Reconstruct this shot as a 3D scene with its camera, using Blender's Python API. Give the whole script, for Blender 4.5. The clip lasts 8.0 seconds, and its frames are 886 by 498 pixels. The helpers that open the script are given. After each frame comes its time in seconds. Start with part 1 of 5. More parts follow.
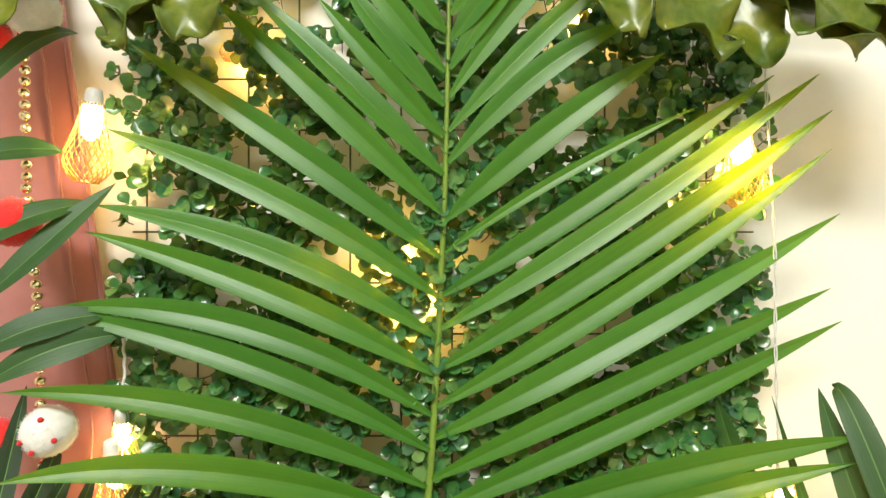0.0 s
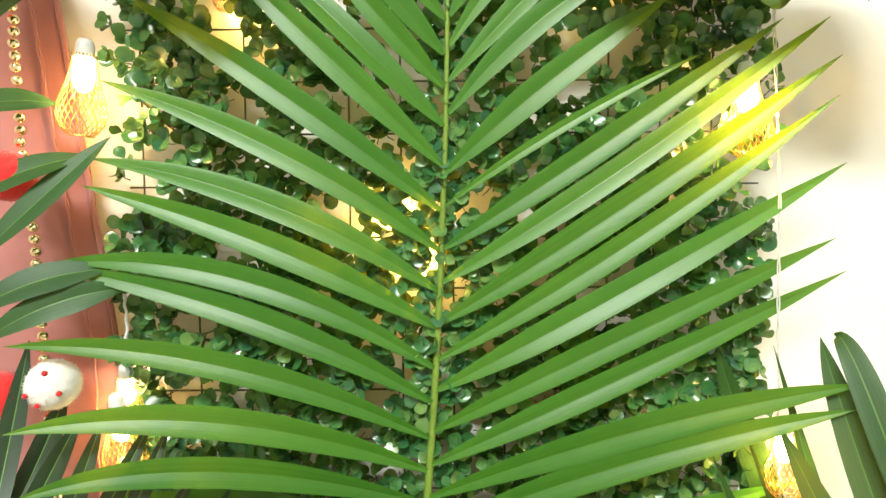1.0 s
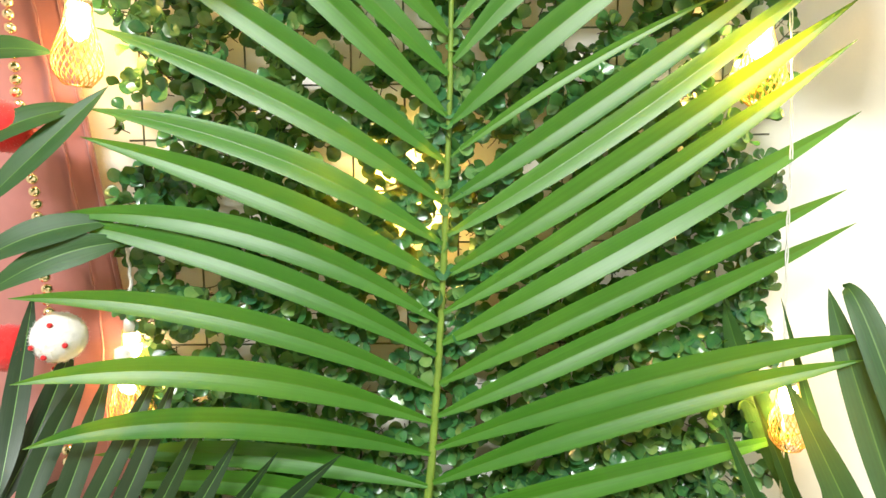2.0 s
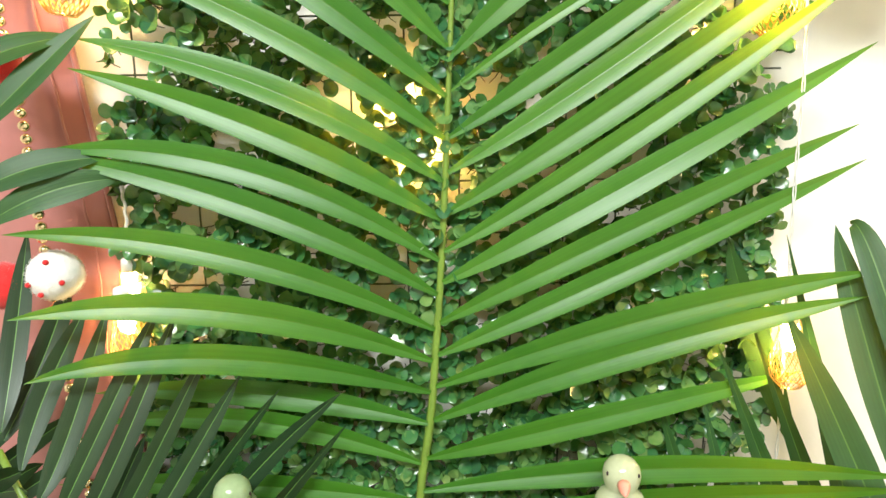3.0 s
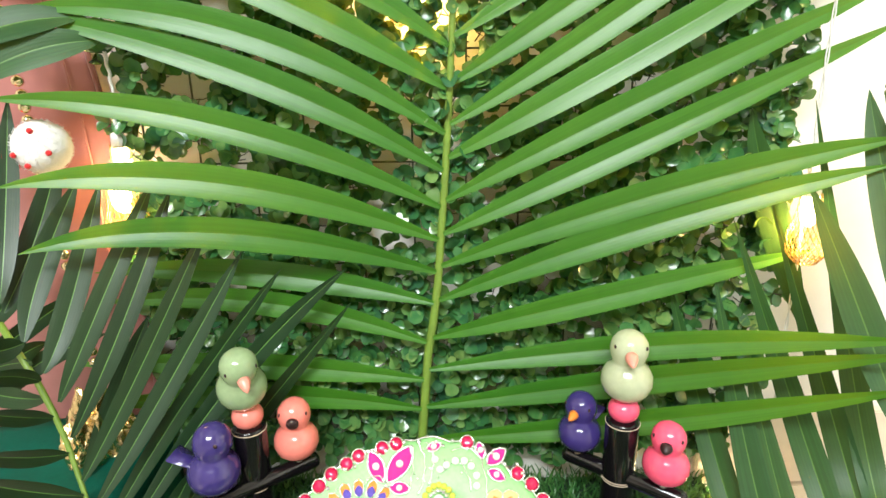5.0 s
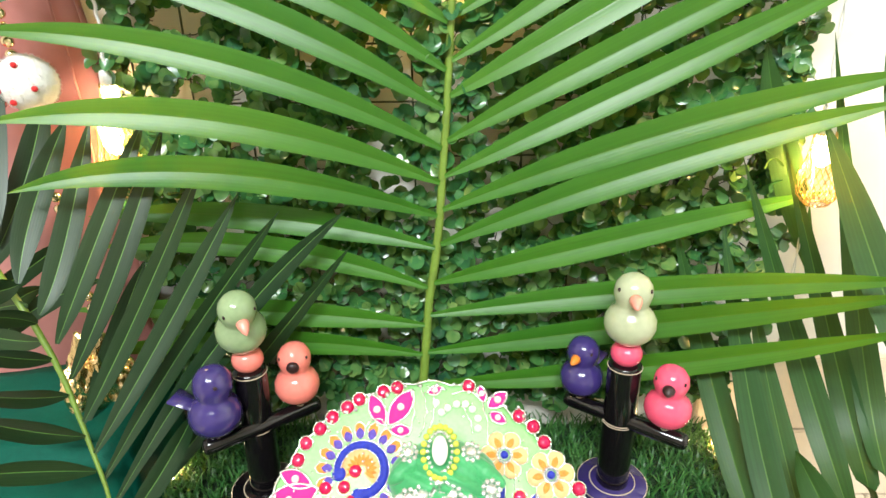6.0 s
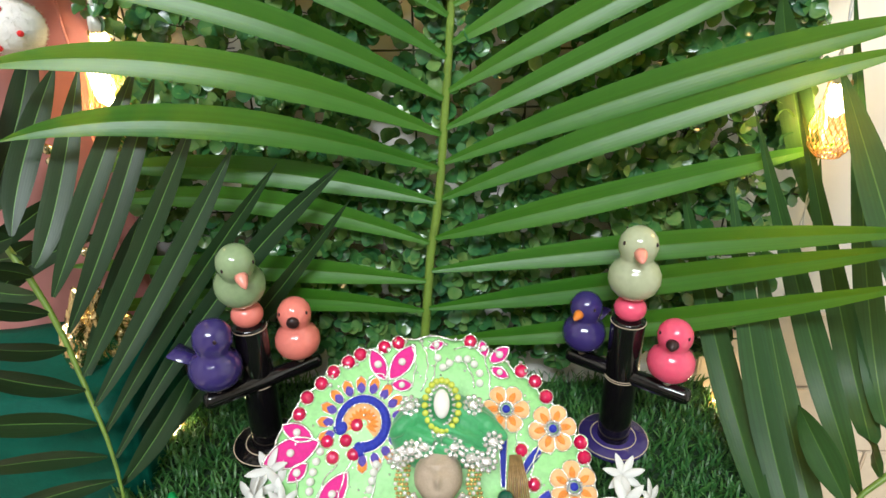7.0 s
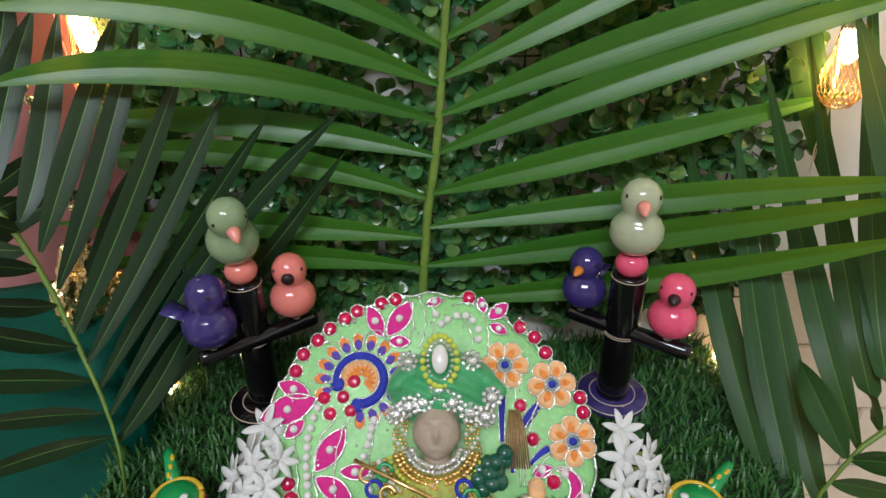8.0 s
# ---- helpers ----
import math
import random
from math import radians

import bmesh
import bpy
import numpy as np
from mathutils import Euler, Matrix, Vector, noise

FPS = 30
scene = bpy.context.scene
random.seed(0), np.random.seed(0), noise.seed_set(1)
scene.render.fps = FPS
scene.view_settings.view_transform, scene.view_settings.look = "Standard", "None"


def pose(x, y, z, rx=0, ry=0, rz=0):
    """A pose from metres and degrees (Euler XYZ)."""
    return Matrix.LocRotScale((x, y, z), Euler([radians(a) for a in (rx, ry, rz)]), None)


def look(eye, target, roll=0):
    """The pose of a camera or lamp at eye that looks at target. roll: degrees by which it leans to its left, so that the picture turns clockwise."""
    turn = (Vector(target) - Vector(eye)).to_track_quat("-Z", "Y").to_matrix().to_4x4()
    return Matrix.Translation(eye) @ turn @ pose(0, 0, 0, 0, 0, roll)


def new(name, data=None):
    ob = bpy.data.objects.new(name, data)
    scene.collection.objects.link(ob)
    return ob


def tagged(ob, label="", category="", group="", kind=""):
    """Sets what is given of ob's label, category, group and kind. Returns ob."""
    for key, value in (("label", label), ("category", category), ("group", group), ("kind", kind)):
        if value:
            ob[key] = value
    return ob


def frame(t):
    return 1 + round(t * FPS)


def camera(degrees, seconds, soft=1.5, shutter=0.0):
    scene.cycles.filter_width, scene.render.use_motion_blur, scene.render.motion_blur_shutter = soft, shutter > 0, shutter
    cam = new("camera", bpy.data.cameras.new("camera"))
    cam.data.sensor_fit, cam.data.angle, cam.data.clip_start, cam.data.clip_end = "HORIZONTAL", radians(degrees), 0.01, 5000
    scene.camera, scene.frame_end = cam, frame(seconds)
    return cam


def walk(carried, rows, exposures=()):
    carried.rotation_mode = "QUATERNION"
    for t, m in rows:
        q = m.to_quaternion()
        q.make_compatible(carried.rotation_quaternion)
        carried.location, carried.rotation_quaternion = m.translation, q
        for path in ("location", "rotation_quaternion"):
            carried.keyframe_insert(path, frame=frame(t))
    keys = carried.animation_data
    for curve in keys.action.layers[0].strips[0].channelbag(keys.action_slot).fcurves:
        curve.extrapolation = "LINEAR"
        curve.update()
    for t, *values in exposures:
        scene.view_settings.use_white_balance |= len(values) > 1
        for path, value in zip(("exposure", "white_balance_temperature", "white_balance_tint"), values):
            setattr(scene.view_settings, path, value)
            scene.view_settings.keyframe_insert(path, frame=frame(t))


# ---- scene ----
cam = camera(74.9, 8.0, soft=1.5)
METRES, EYE, TILT, LEAN, TURN = 0.142, 0.445, 0.0, 0.0, 0.0
ROWS = [
    (0.0, 0.0, 0.0, 0.0, 0.0, 0.0, -0.0),
    (0.5, -0.0041, 0.0131, -0.0566, 0.14, -1.56, 0.27),
    (1.0, 0.001, 0.0272, -0.0997, 0.11, -2.98, 0.41),
    (1.5, -0.0092, 0.0408, -0.1467, 0.29, -4.33, 0.53),
    (3.0, -0.0167, 0.0908, -0.3363, 0.36, -9.85, 0.56),
    (3.5, -0.0286, 0.1125, -0.4187, 0.33, -11.88, 0.65),
    (4.0, -0.0307, 0.1287, -0.4952, 0.35, -13.9, 0.75),
    (4.5, -0.0399, 0.1426, -0.5652, 0.41, -15.5, 0.73),
    (6.0, -0.0484, 0.1904, -0.7629, 0.58, -21.02, 0.72),
    (6.5, -0.0463, 0.205, -0.8071, 0.6, -22.48, 0.8),
    (7.0, -0.0572, 0.213, -0.8626, 0.6, -24.06, 0.73),
    (7.5, -0.0527, 0.2283, -0.9116, 0.39, -25.73, 0.86),
    (8.0, -0.0628, 0.2474, -0.9606, 0.28, -27.17, 0.73),
]
# the eye starts level with the upper half of the leaf wall and sinks towards the altar
EXPOSURES = [(0.0, -0.3, 6700, 7), (0.5, -0.17, 6600, 7), (1.0, -0.03, 6500, 7), (1.5, 0.08, 6400, 8), (3.0, 0.11, 6250, 9), (4.5, 0.14, 6150, 10), (6.0, 0.14, 6100, 10), (6.5, -0.03, 6050, 11), (7.0, -0.46, 5950, 12), (7.5, -0.78, 5850, 14), (8.0, -1.12, 5750, 17)]
walk(cam, [(t, pose(0, 0, EYE, TILT, LEAN, TURN) @ pose(METRES * x, METRES * y, METRES * z, 90 + pitch, roll, yaw)) for t, x, y, z, yaw, pitch, roll in ROWS], EXPOSURES)

# ---- light ----
world = bpy.data.worlds.new("room_air")
scene.world = world
world.use_nodes = True
world.node_tree.nodes["Background"].inputs[0].default_value = (1.0, 0.95, 0.88, 1)
world.node_tree.nodes["Background"].inputs[1].default_value = 0.06


def area_lamp(name, at, to, size, size_y, watts, colour):
    d = bpy.data.lights.new(name, "AREA")
    d.shape, d.size, d.size_y, d.energy, d.color = "RECTANGLE", size, size_y, watts, colour
    ob = new(name, d)
    ob.matrix_world = look(at, to)
    return ob


area_lamp("ceiling_tube_light", (-0.25, -1.25, 1.70), (0.0, 0.45, 0.20), 1.2, 0.30, 68.0, (0.98, 1.0, 0.96))


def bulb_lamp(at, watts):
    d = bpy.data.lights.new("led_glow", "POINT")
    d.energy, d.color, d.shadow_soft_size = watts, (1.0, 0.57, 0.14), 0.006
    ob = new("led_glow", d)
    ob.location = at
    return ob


# ---- materials ----
def mat(name, base, rough=0.5, metal=0.0, vary=0.0, scale=40.0, bump=0.0, bump_scale=200.0, hue=0.0, per="", trans=0.0, spec=0.5, sheen=0.0, coat=0.0, stretch=(1, 1, 1)):
    """A surface with tone variation at two scales, fine relief and a tone of its own per piece."""
    m = bpy.data.materials.new(name)
    m.use_nodes = True
    nt = m.node_tree
    b = nt.nodes["Principled BSDF"]
    b.inputs["Roughness"].default_value, b.inputs["Metallic"].default_value = rough, metal
    b.inputs["Specular IOR Level"].default_value = spec
    b.inputs["Sheen Weight"].default_value, b.inputs["Coat Weight"].default_value = sheen, coat
    b.inputs["Coat Roughness"].default_value = 0.08
    b.inputs["Base Color"].default_value = (*base, 1)
    co = nt.nodes.new("ShaderNodeTexCoord")
    mp = nt.nodes.new("ShaderNodeMapping")
    mp.inputs["Scale"].default_value = stretch
    nt.links.new(co.outputs["Object"], mp.inputs[0])
    out = None
    if vary:
        n1 = nt.nodes.new("ShaderNodeTexNoise")
        n1.inputs["Scale"].default_value, n1.inputs["Detail"].default_value = scale, 6
        n2 = nt.nodes.new("ShaderNodeTexNoise")
        n2.inputs["Scale"].default_value, n2.inputs["Detail"].default_value = scale * 7, 3
        nt.links.new(mp.outputs[0], n1.inputs["Vector"])
        nt.links.new(mp.outputs[0], n2.inputs["Vector"])
        add = nt.nodes.new("ShaderNodeMath")
        add.operation = "MULTIPLY_ADD"
        nt.links.new(n2.outputs["Fac"], add.inputs[0])
        add.inputs[1].default_value = 0.5
        nt.links.new(n1.outputs["Fac"], add.inputs[2])
        last = add.outputs[0]
        if per:
            info = nt.nodes.new("ShaderNodeObjectInfo" if per == "object" else "ShaderNodeNewGeometry")
            more = nt.nodes.new("ShaderNodeMath")
            more.operation = "MULTIPLY_ADD"
            nt.links.new(info.outputs["Random" if per == "object" else "Random Per Island"], more.inputs[0])
            more.inputs[1].default_value = 0.7
            nt.links.new(last, more.inputs[2])
            last = more.outputs[0]
        ramp = nt.nodes.new("ShaderNodeMapRange")
        ramp.inputs["From Min"].default_value = 0.45
        ramp.inputs["From Max"].default_value = 1.05 + (0.7 if per else 0.0)
        ramp.inputs["To Min"].default_value, ramp.inputs["To Max"].default_value = 1 - vary, 1 + vary
        nt.links.new(last, ramp.inputs["Value"])
        h = nt.nodes.new("ShaderNodeHueSaturation")
        h.inputs["Color"].default_value = (*base, 1)
        nt.links.new(ramp.outputs[0], h.inputs["Value"])
        if hue:
            hr = nt.nodes.new("ShaderNodeMapRange")
            hr.inputs["From Min"].default_value = 0.45
            hr.inputs["From Max"].default_value = 1.05 + (0.7 if per else 0.0)
            hr.inputs["To Min"].default_value, hr.inputs["To Max"].default_value = 0.5 + hue, 0.5 - hue
            nt.links.new(last, hr.inputs["Value"])
            nt.links.new(hr.outputs[0], h.inputs["Hue"])
        nt.links.new(h.outputs[0], b.inputs["Base Color"])
        out = h.outputs[0]
    if bump:
        nb = nt.nodes.new("ShaderNodeTexNoise")
        nb.inputs["Scale"].default_value, nb.inputs["Detail"].default_value = bump_scale, 4
        nt.links.new(mp.outputs[0], nb.inputs["Vector"])
        bp = nt.nodes.new("ShaderNodeBump")
        bp.inputs["Strength"].default_value, bp.inputs["Distance"].default_value = bump, 0.0008
        nt.links.new(nb.outputs["Fac"], bp.inputs["Height"])
        nt.links.new(bp.outputs[0], b.inputs["Normal"])
    if trans:
        tl = nt.nodes.new("ShaderNodeBsdfTranslucent")
        tl.inputs["Color"].default_value = (base[0] * 5.0, base[1] * 1.8, base[2] * 0.5, 1) if base[0] < 0.3 else (*base, 1)
        mix = nt.nodes.new("ShaderNodeMixShader")
        mix.inputs[0].default_value = trans
        nt.links.new(b.outputs[0], mix.inputs[1])
        nt.links.new(tl.outputs[0], mix.inputs[2])
        nt.links.new(mix.outputs[0], nt.nodes["Material Output"].inputs["Surface"])
    return m


def veined(m, strength, rib_tone):
    """Adds a pale midrib and fine lengthwise veins to a leaf material, by the mesh's own across coordinate."""
    nt = m.node_tree
    b = nt.nodes["Principled BSDF"]
    at = nt.nodes.new("ShaderNodeAttribute")
    at.attribute_name = "across"
    wave = nt.nodes.new("ShaderNodeMath")
    wave.operation = "MULTIPLY"
    wave.inputs[1].default_value = 34.0
    nt.links.new(at.outputs["Fac"], wave.inputs[0])
    sn = nt.nodes.new("ShaderNodeMath")
    sn.operation = "SINE"
    nt.links.new(wave.outputs[0], sn.inputs[0])
    # broad stripes of lighter and darker green along the leaf
    co = nt.nodes.new("ShaderNodeTexCoord")
    n1 = nt.nodes.new("ShaderNodeTexNoise")
    n1.noise_dimensions = "1D"
    n1.inputs["Scale"].default_value, n1.inputs["Detail"].default_value = 5.0, 4
    info = nt.nodes.new("ShaderNodeObjectInfo")
    sh = nt.nodes.new("ShaderNodeMath")
    sh.operation = "MULTIPLY_ADD"
    nt.links.new(info.outputs["Random"], sh.inputs[0])
    sh.inputs[1].default_value = 50.0
    nt.links.new(at.outputs["Fac"], sh.inputs[2])
    nt.links.new(sh.outputs[0], n1.inputs["W"])
    ab = nt.nodes.new("ShaderNodeMath")
    ab.operation = "ABSOLUTE"
    nt.links.new(at.outputs["Fac"], ab.inputs[0])
    rib = nt.nodes.new("ShaderNodeMapRange")
    rib.inputs["From Min"].default_value, rib.inputs["From Max"].default_value = 0.055, 0.025
    nt.links.new(ab.outputs[0], rib.inputs["Value"])
    src = b.inputs["Base Color"].links[0].from_socket
    st = nt.nodes.new("ShaderNodeMapRange")
    st.inputs["From Min"].default_value, st.inputs["From Max"].default_value = 0.3, 0.7
    st.inputs["To Min"].default_value, st.inputs["To Max"].default_value = 0.90, 1.12
    nt.links.new(n1.outputs["Fac"], st.inputs["Value"])
    hs = nt.nodes.new("ShaderNodeHueSaturation")
    nt.links.new(src, hs.inputs["Color"])
    nt.links.new(st.outputs[0], hs.inputs["Value"])
    mx = nt.nodes.new("ShaderNodeMix")
    mx.data_type = "RGBA"
    nt.links.new(rib.outputs[0], mx.inputs["Factor"])
    nt.links.new(hs.outputs[0], mx.inputs["A"])
    mx.inputs["B"].default_value = (*rib_tone, 1)
    nt.links.new(mx.outputs["Result"], b.inputs["Base Color"])
    bp = nt.nodes.new("ShaderNodeBump")
    bp.inputs["Strength"].default_value, bp.inputs["Distance"].default_value = strength, 0.0003
    nt.links.new(sn.outputs[0], bp.inputs["Height"])
    old = b.inputs["Normal"].links[0].from_socket
    nt.links.new(old, bp.inputs["Normal"])
    nt.links.new(bp.outputs[0], b.inputs["Normal"])
    return m


def glow(name, colour, strength):
    m = bpy.data.materials.new(name)
    m.use_nodes = True
    b = m.node_tree.nodes["Principled BSDF"]
    b.inputs["Base Color"].default_value = (*colour, 1)
    b.inputs["Emission Color"].default_value, b.inputs["Emission Strength"].default_value = (*colour, 1), strength
    return m


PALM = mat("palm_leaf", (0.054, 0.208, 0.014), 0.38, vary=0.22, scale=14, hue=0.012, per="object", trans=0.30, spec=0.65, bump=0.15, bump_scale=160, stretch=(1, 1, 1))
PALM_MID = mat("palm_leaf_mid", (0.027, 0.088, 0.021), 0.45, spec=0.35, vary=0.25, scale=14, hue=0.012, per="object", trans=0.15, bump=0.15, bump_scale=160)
# leaf's own dark green, deepened for the shade at the altar's left side
PALM_DARK_SHADED = mat("palm_leaf_dark_shaded", (0.014, 0.045, 0.014), 0.42, vary=0.25, scale=14, hue=0.012, per="object", trans=0.12, bump=0.15, bump_scale=160)
veined(PALM, 0.04, (0.075, 0.20, 0.016))
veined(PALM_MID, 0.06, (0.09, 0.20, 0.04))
veined(PALM_DARK_SHADED, 0.06, (0.13, 0.28, 0.06))
RACHIS = mat("palm_stalk", (0.16, 0.26, 0.035), 0.42, vary=0.2, scale=60, bump=0.2)
MIDRIB = mat("palm_midrib", (0.10, 0.22, 0.06), 0.45, vary=0.15)
BOX_LEAF = mat("boxwood_leaf", (0.066, 0.205, 0.054), 0.24, spec=0.75, vary=0.65, scale=30, hue=0.09, per="object", trans=0.12)
BOX_LEAVES = mat("boxwood_leaves", (0.066, 0.205, 0.054), 0.24, spec=0.75, vary=0.65, scale=30, hue=0.09, per="island", trans=0.12)
GRID = mat("plastic_grid", (0.05, 0.07, 0.03), 0.4, vary=0.2)
STEM = mat("brown_stem", (0.05, 0.04, 0.02), 0.5, vary=0.3)
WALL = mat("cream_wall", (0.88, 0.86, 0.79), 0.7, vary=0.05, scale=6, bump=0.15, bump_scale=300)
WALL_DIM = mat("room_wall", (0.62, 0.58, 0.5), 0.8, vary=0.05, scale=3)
TILE = mat("cream_tile", (0.72, 0.62, 0.48), 0.35, vary=0.08, scale=20)
TURF = mat("turf_blades", (0.048, 0.165, 0.036), 0.42, vary=0.45, scale=25, hue=0.03, per="island", trans=0.15)
TURF_BED = mat("turf_backing", (0.015, 0.04, 0.015), 0.8, vary=0.3, scale=80, bump=0.5)
PINK = mat("pink_satin", (0.41, 0.16, 0.145), 0.45, vary=0.12, scale=10, sheen=0.3, bump=0.1, bump_scale=500)
TEAL = mat("teal_cloth", (0.001, 0.085, 0.055), 0.7, spec=0.2, vary=0.2, scale=30, bump=0.3, bump_scale=600)
GOLD = mat("gold_metal", (0.95, 0.68, 0.28), 0.22, 1.0, vary=0.08, scale=200)
BEAD_GOLD = mat("pale_gold_bead", (0.95, 0.80, 0.52), 0.16, 1.0, vary=0.08, scale=200)
GOLD_FOIL = mat("gold_foil", (0.92, 0.70, 0.36), 0.22, 1.0, vary=0.3, scale=90, bump=1.0, bump_scale=180)
SILVER = mat("silver_thread", (0.88, 0.88, 0.84), 0.24, 1.0, vary=0.3, scale=500, bump=0.6, bump_scale=1500)
BLACK = mat("black_lacquer", (0.006, 0.005, 0.006), 0.12, vary=0.2, coat=0.5)
LINE = mat("cream_line", (0.62, 0.5, 0.36), 0.4, vary=0.1, scale=200)
PURPLE = mat("purple_lacquer", (0.045, 0.030, 0.16), 0.16, vary=0.12, scale=60, coat=0.5)
SAGE = mat("sage_lacquer", (0.28, 0.38, 0.20), 0.16, vary=0.12, scale=50, coat=0.5)
SAGE_PALE = mat("pale_sage_lacquer", (0.46, 0.50, 0.32), 0.16, vary=0.10, scale=50, coat=0.5)
SALMON = mat("salmon_lacquer", (0.85, 0.24, 0.19), 0.16, vary=0.10, scale=50, coat=0.5)
ROSE = mat("rose_lacquer", (0.85, 0.10, 0.19), 0.16, vary=0.10, scale=50, coat=0.5)
ORANGE = mat("orange_paint", (0.80, 0.25, 0.03), 0.3, vary=0.1)
BEAK_PINK = mat("pink_paint", (0.88, 0.34, 0.26), 0.3, vary=0.1)
SATIN = mat("green_satin", (0.33, 0.70, 0.25), 0.42, vary=0.22, scale=45, sheen=0.3, bump=0.7, bump_scale=110)
TURBAN = mat("green_cloth", (0.06, 0.38, 0.13), 0.5, vary=0.2, scale=60, sheen=0.4, bump=0.3, bump_scale=700)
MAGENTA = mat("magenta_felt", (0.72, 0.015, 0.26), 0.7, vary=0.12, scale=300, bump=0.5, bump_scale=1200)
PEARL = mat("pearl", (0.86, 0.84, 0.78), 0.16, vary=0.04, coat=0.6)
RUBY = mat("ruby_gem", (0.62, 0.004, 0.07), 0.06, vary=0.25, scale=120, spec=0.7)
CRYSTAL = mat("crystal", (0.97, 0.97, 0.97), 0.08, 0.85, vary=0.2, scale=700, bump=1.0, bump_scale=900)
BLUE = mat("blue_thread", (0.015, 0.03, 0.42), 0.55, vary=0.3, scale=400, bump=0.7, bump_scale=1400)
PEACH = mat("peach_cloth", (0.90, 0.50, 0.22), 0.6, vary=0.15, scale=200, bump=0.3, bump_scale=900)
ORANGE_THREAD = mat("orange_thread", (0.90, 0.28, 0.03), 0.55, vary=0.3, scale=400, bump=0.7, bump_scale=1400)
YELLOW_BEAD = mat("yellow_green_bead", (0.62, 0.68, 0.08), 0.25, vary=0.1, coat=0.4)
GREEN_BEAD = mat("dark_green_bead", (0.01, 0.10, 0.06), 0.12, vary=0.2, coat=0.8)
STONE_FACE = mat("painted_metal", (0.50, 0.40, 0.30), 0.5, 0.1, vary=0.15, scale=120)
DARK_PAINT = mat("dark_paint", (0.03, 0.012, 0.012), 0.4, vary=0.2)
RED_PAINT = mat("red_paint", (0.55, 0.05, 0.05), 0.4, vary=0.15)
WHITE_PAINT = mat("white_paint", (0.85, 0.85, 0.82), 0.4, vary=0.05)
PETAL_WHITE = mat("jasmine_petal", (0.92, 0.92, 0.88), 0.5, vary=0.05, scale=80, trans=0.2)
PETAL_STEM = mat("jasmine_tube", (0.55, 0.55, 0.16), 0.5, vary=0.15)
WOOL_WHITE = mat("white_wool", (0.85, 0.82, 0.78), 0.9, vary=0.1, scale=150, sheen=0.6)
WOOL_RED = mat("red_wool", (0.75, 0.02, 0.02), 0.9, vary=0.15, scale=150, sheen=0.4)
WIRE = mat("clear_wire", (0.75, 0.75, 0.72), 0.2, vary=0.1, scale=200)
GLOSS_LEAF = mat("glossy_broad_leaf", (0.11, 0.155, 0.016), 0.26, vary=0.5, scale=22, hue=0.06, trans=0.12, bump=0.3, bump_scale=60)
PAINT_GREEN = mat("bright_green_paint", (0.02, 0.33, 0.08), 0.25, vary=0.2, scale=120, coat=0.4)
PAINT_YELLOW = mat("yellow_paint", (0.80, 0.52, 0.03), 0.3, vary=0.15, scale=120, coat=0.3)
LED = glow("led_light", (1.0, 0.80, 0.42), 38.0)


# ---- mesh helpers ----
def part(name, bm, material, parent=None, label="", smooth=True):
    me = bpy.data.meshes.new(name)
    if isinstance(bm, tuple):
        me.from_pydata(*bm[:3])
        if len(bm) > 3:
            me.attributes.new("across", "FLOAT", "POINT").data.foreach_set("value", bm[3])
    else:
        bm.to_mesh(me)
        bm.free()
    me.materials.append(material)
    if smooth:
        me.polygons.foreach_set("use_smooth", [True] * len(me.polygons))
    me.update()
    ob = new(name, me)
    ob.parent = parent
    if label:
        ob["label"] = label
    return ob


def thing(name, label, category, group="", kind="", at=None):
    ob = new(name)
    ob.empty_display_size = 0.01
    if at is not None:
        ob.matrix_world = at
    return tagged(ob, label, category, group, kind)


def ball(bm, c, r, squash=(1, 1, 1), seg=16, turn=None):
    m = Matrix.Translation(c) @ (turn if turn else Matrix()) @ Matrix.Diagonal((*squash, 1))
    bmesh.ops.create_uvsphere(bm, u_segments=seg, v_segments=max(6, seg * 5 // 8), radius=r, matrix=m)
    return bm


def lathe(bm, profile, seg=28, m=Matrix()):
    rings = []
    for r, z in profile:
        rings.append([bm.verts.new(m @ Vector((r * math.cos(2 * math.pi * k / seg), r * math.sin(2 * math.pi * k / seg), z))) for k in range(seg)])
    for a, b in zip(rings, rings[1:]):
        for k in range(seg):
            bm.faces.new((a[k], a[(k + 1) % seg], b[(k + 1) % seg], b[k]))
    bm.faces.new(rings[0][::-1])
    bm.faces.new(rings[-1])
    return bm


def tube(bm, pts, r, seg=8, taper=1.0):
    """A round rod along pts; taper: the end's share of the radius."""
    pts = [Vector(p) for p in pts]
    rings = []
    for i, p in enumerate(pts):
        d = (pts[min(i + 1, len(pts) - 1)] - pts[max(i - 1, 0)]).normalized()
        u = d.cross(Vector((0.31, 0.21, 0.93))).normalized()
        v = d.cross(u)
        k = r * (1 + (taper - 1) * i / (len(pts) - 1))
        rings.append([bm.verts.new(p + k * (u * math.cos(a) + v * math.sin(a))) for a in [2 * math.pi * j / seg for j in range(seg)]])
    for a, b in zip(rings, rings[1:]):
        for k in range(seg):
            bm.faces.new((a[k], a[(k + 1) % seg], b[(k + 1) % seg], b[k]))
    bm.faces.new(rings[0][::-1])
    bm.faces.new(rings[-1])
    return bm


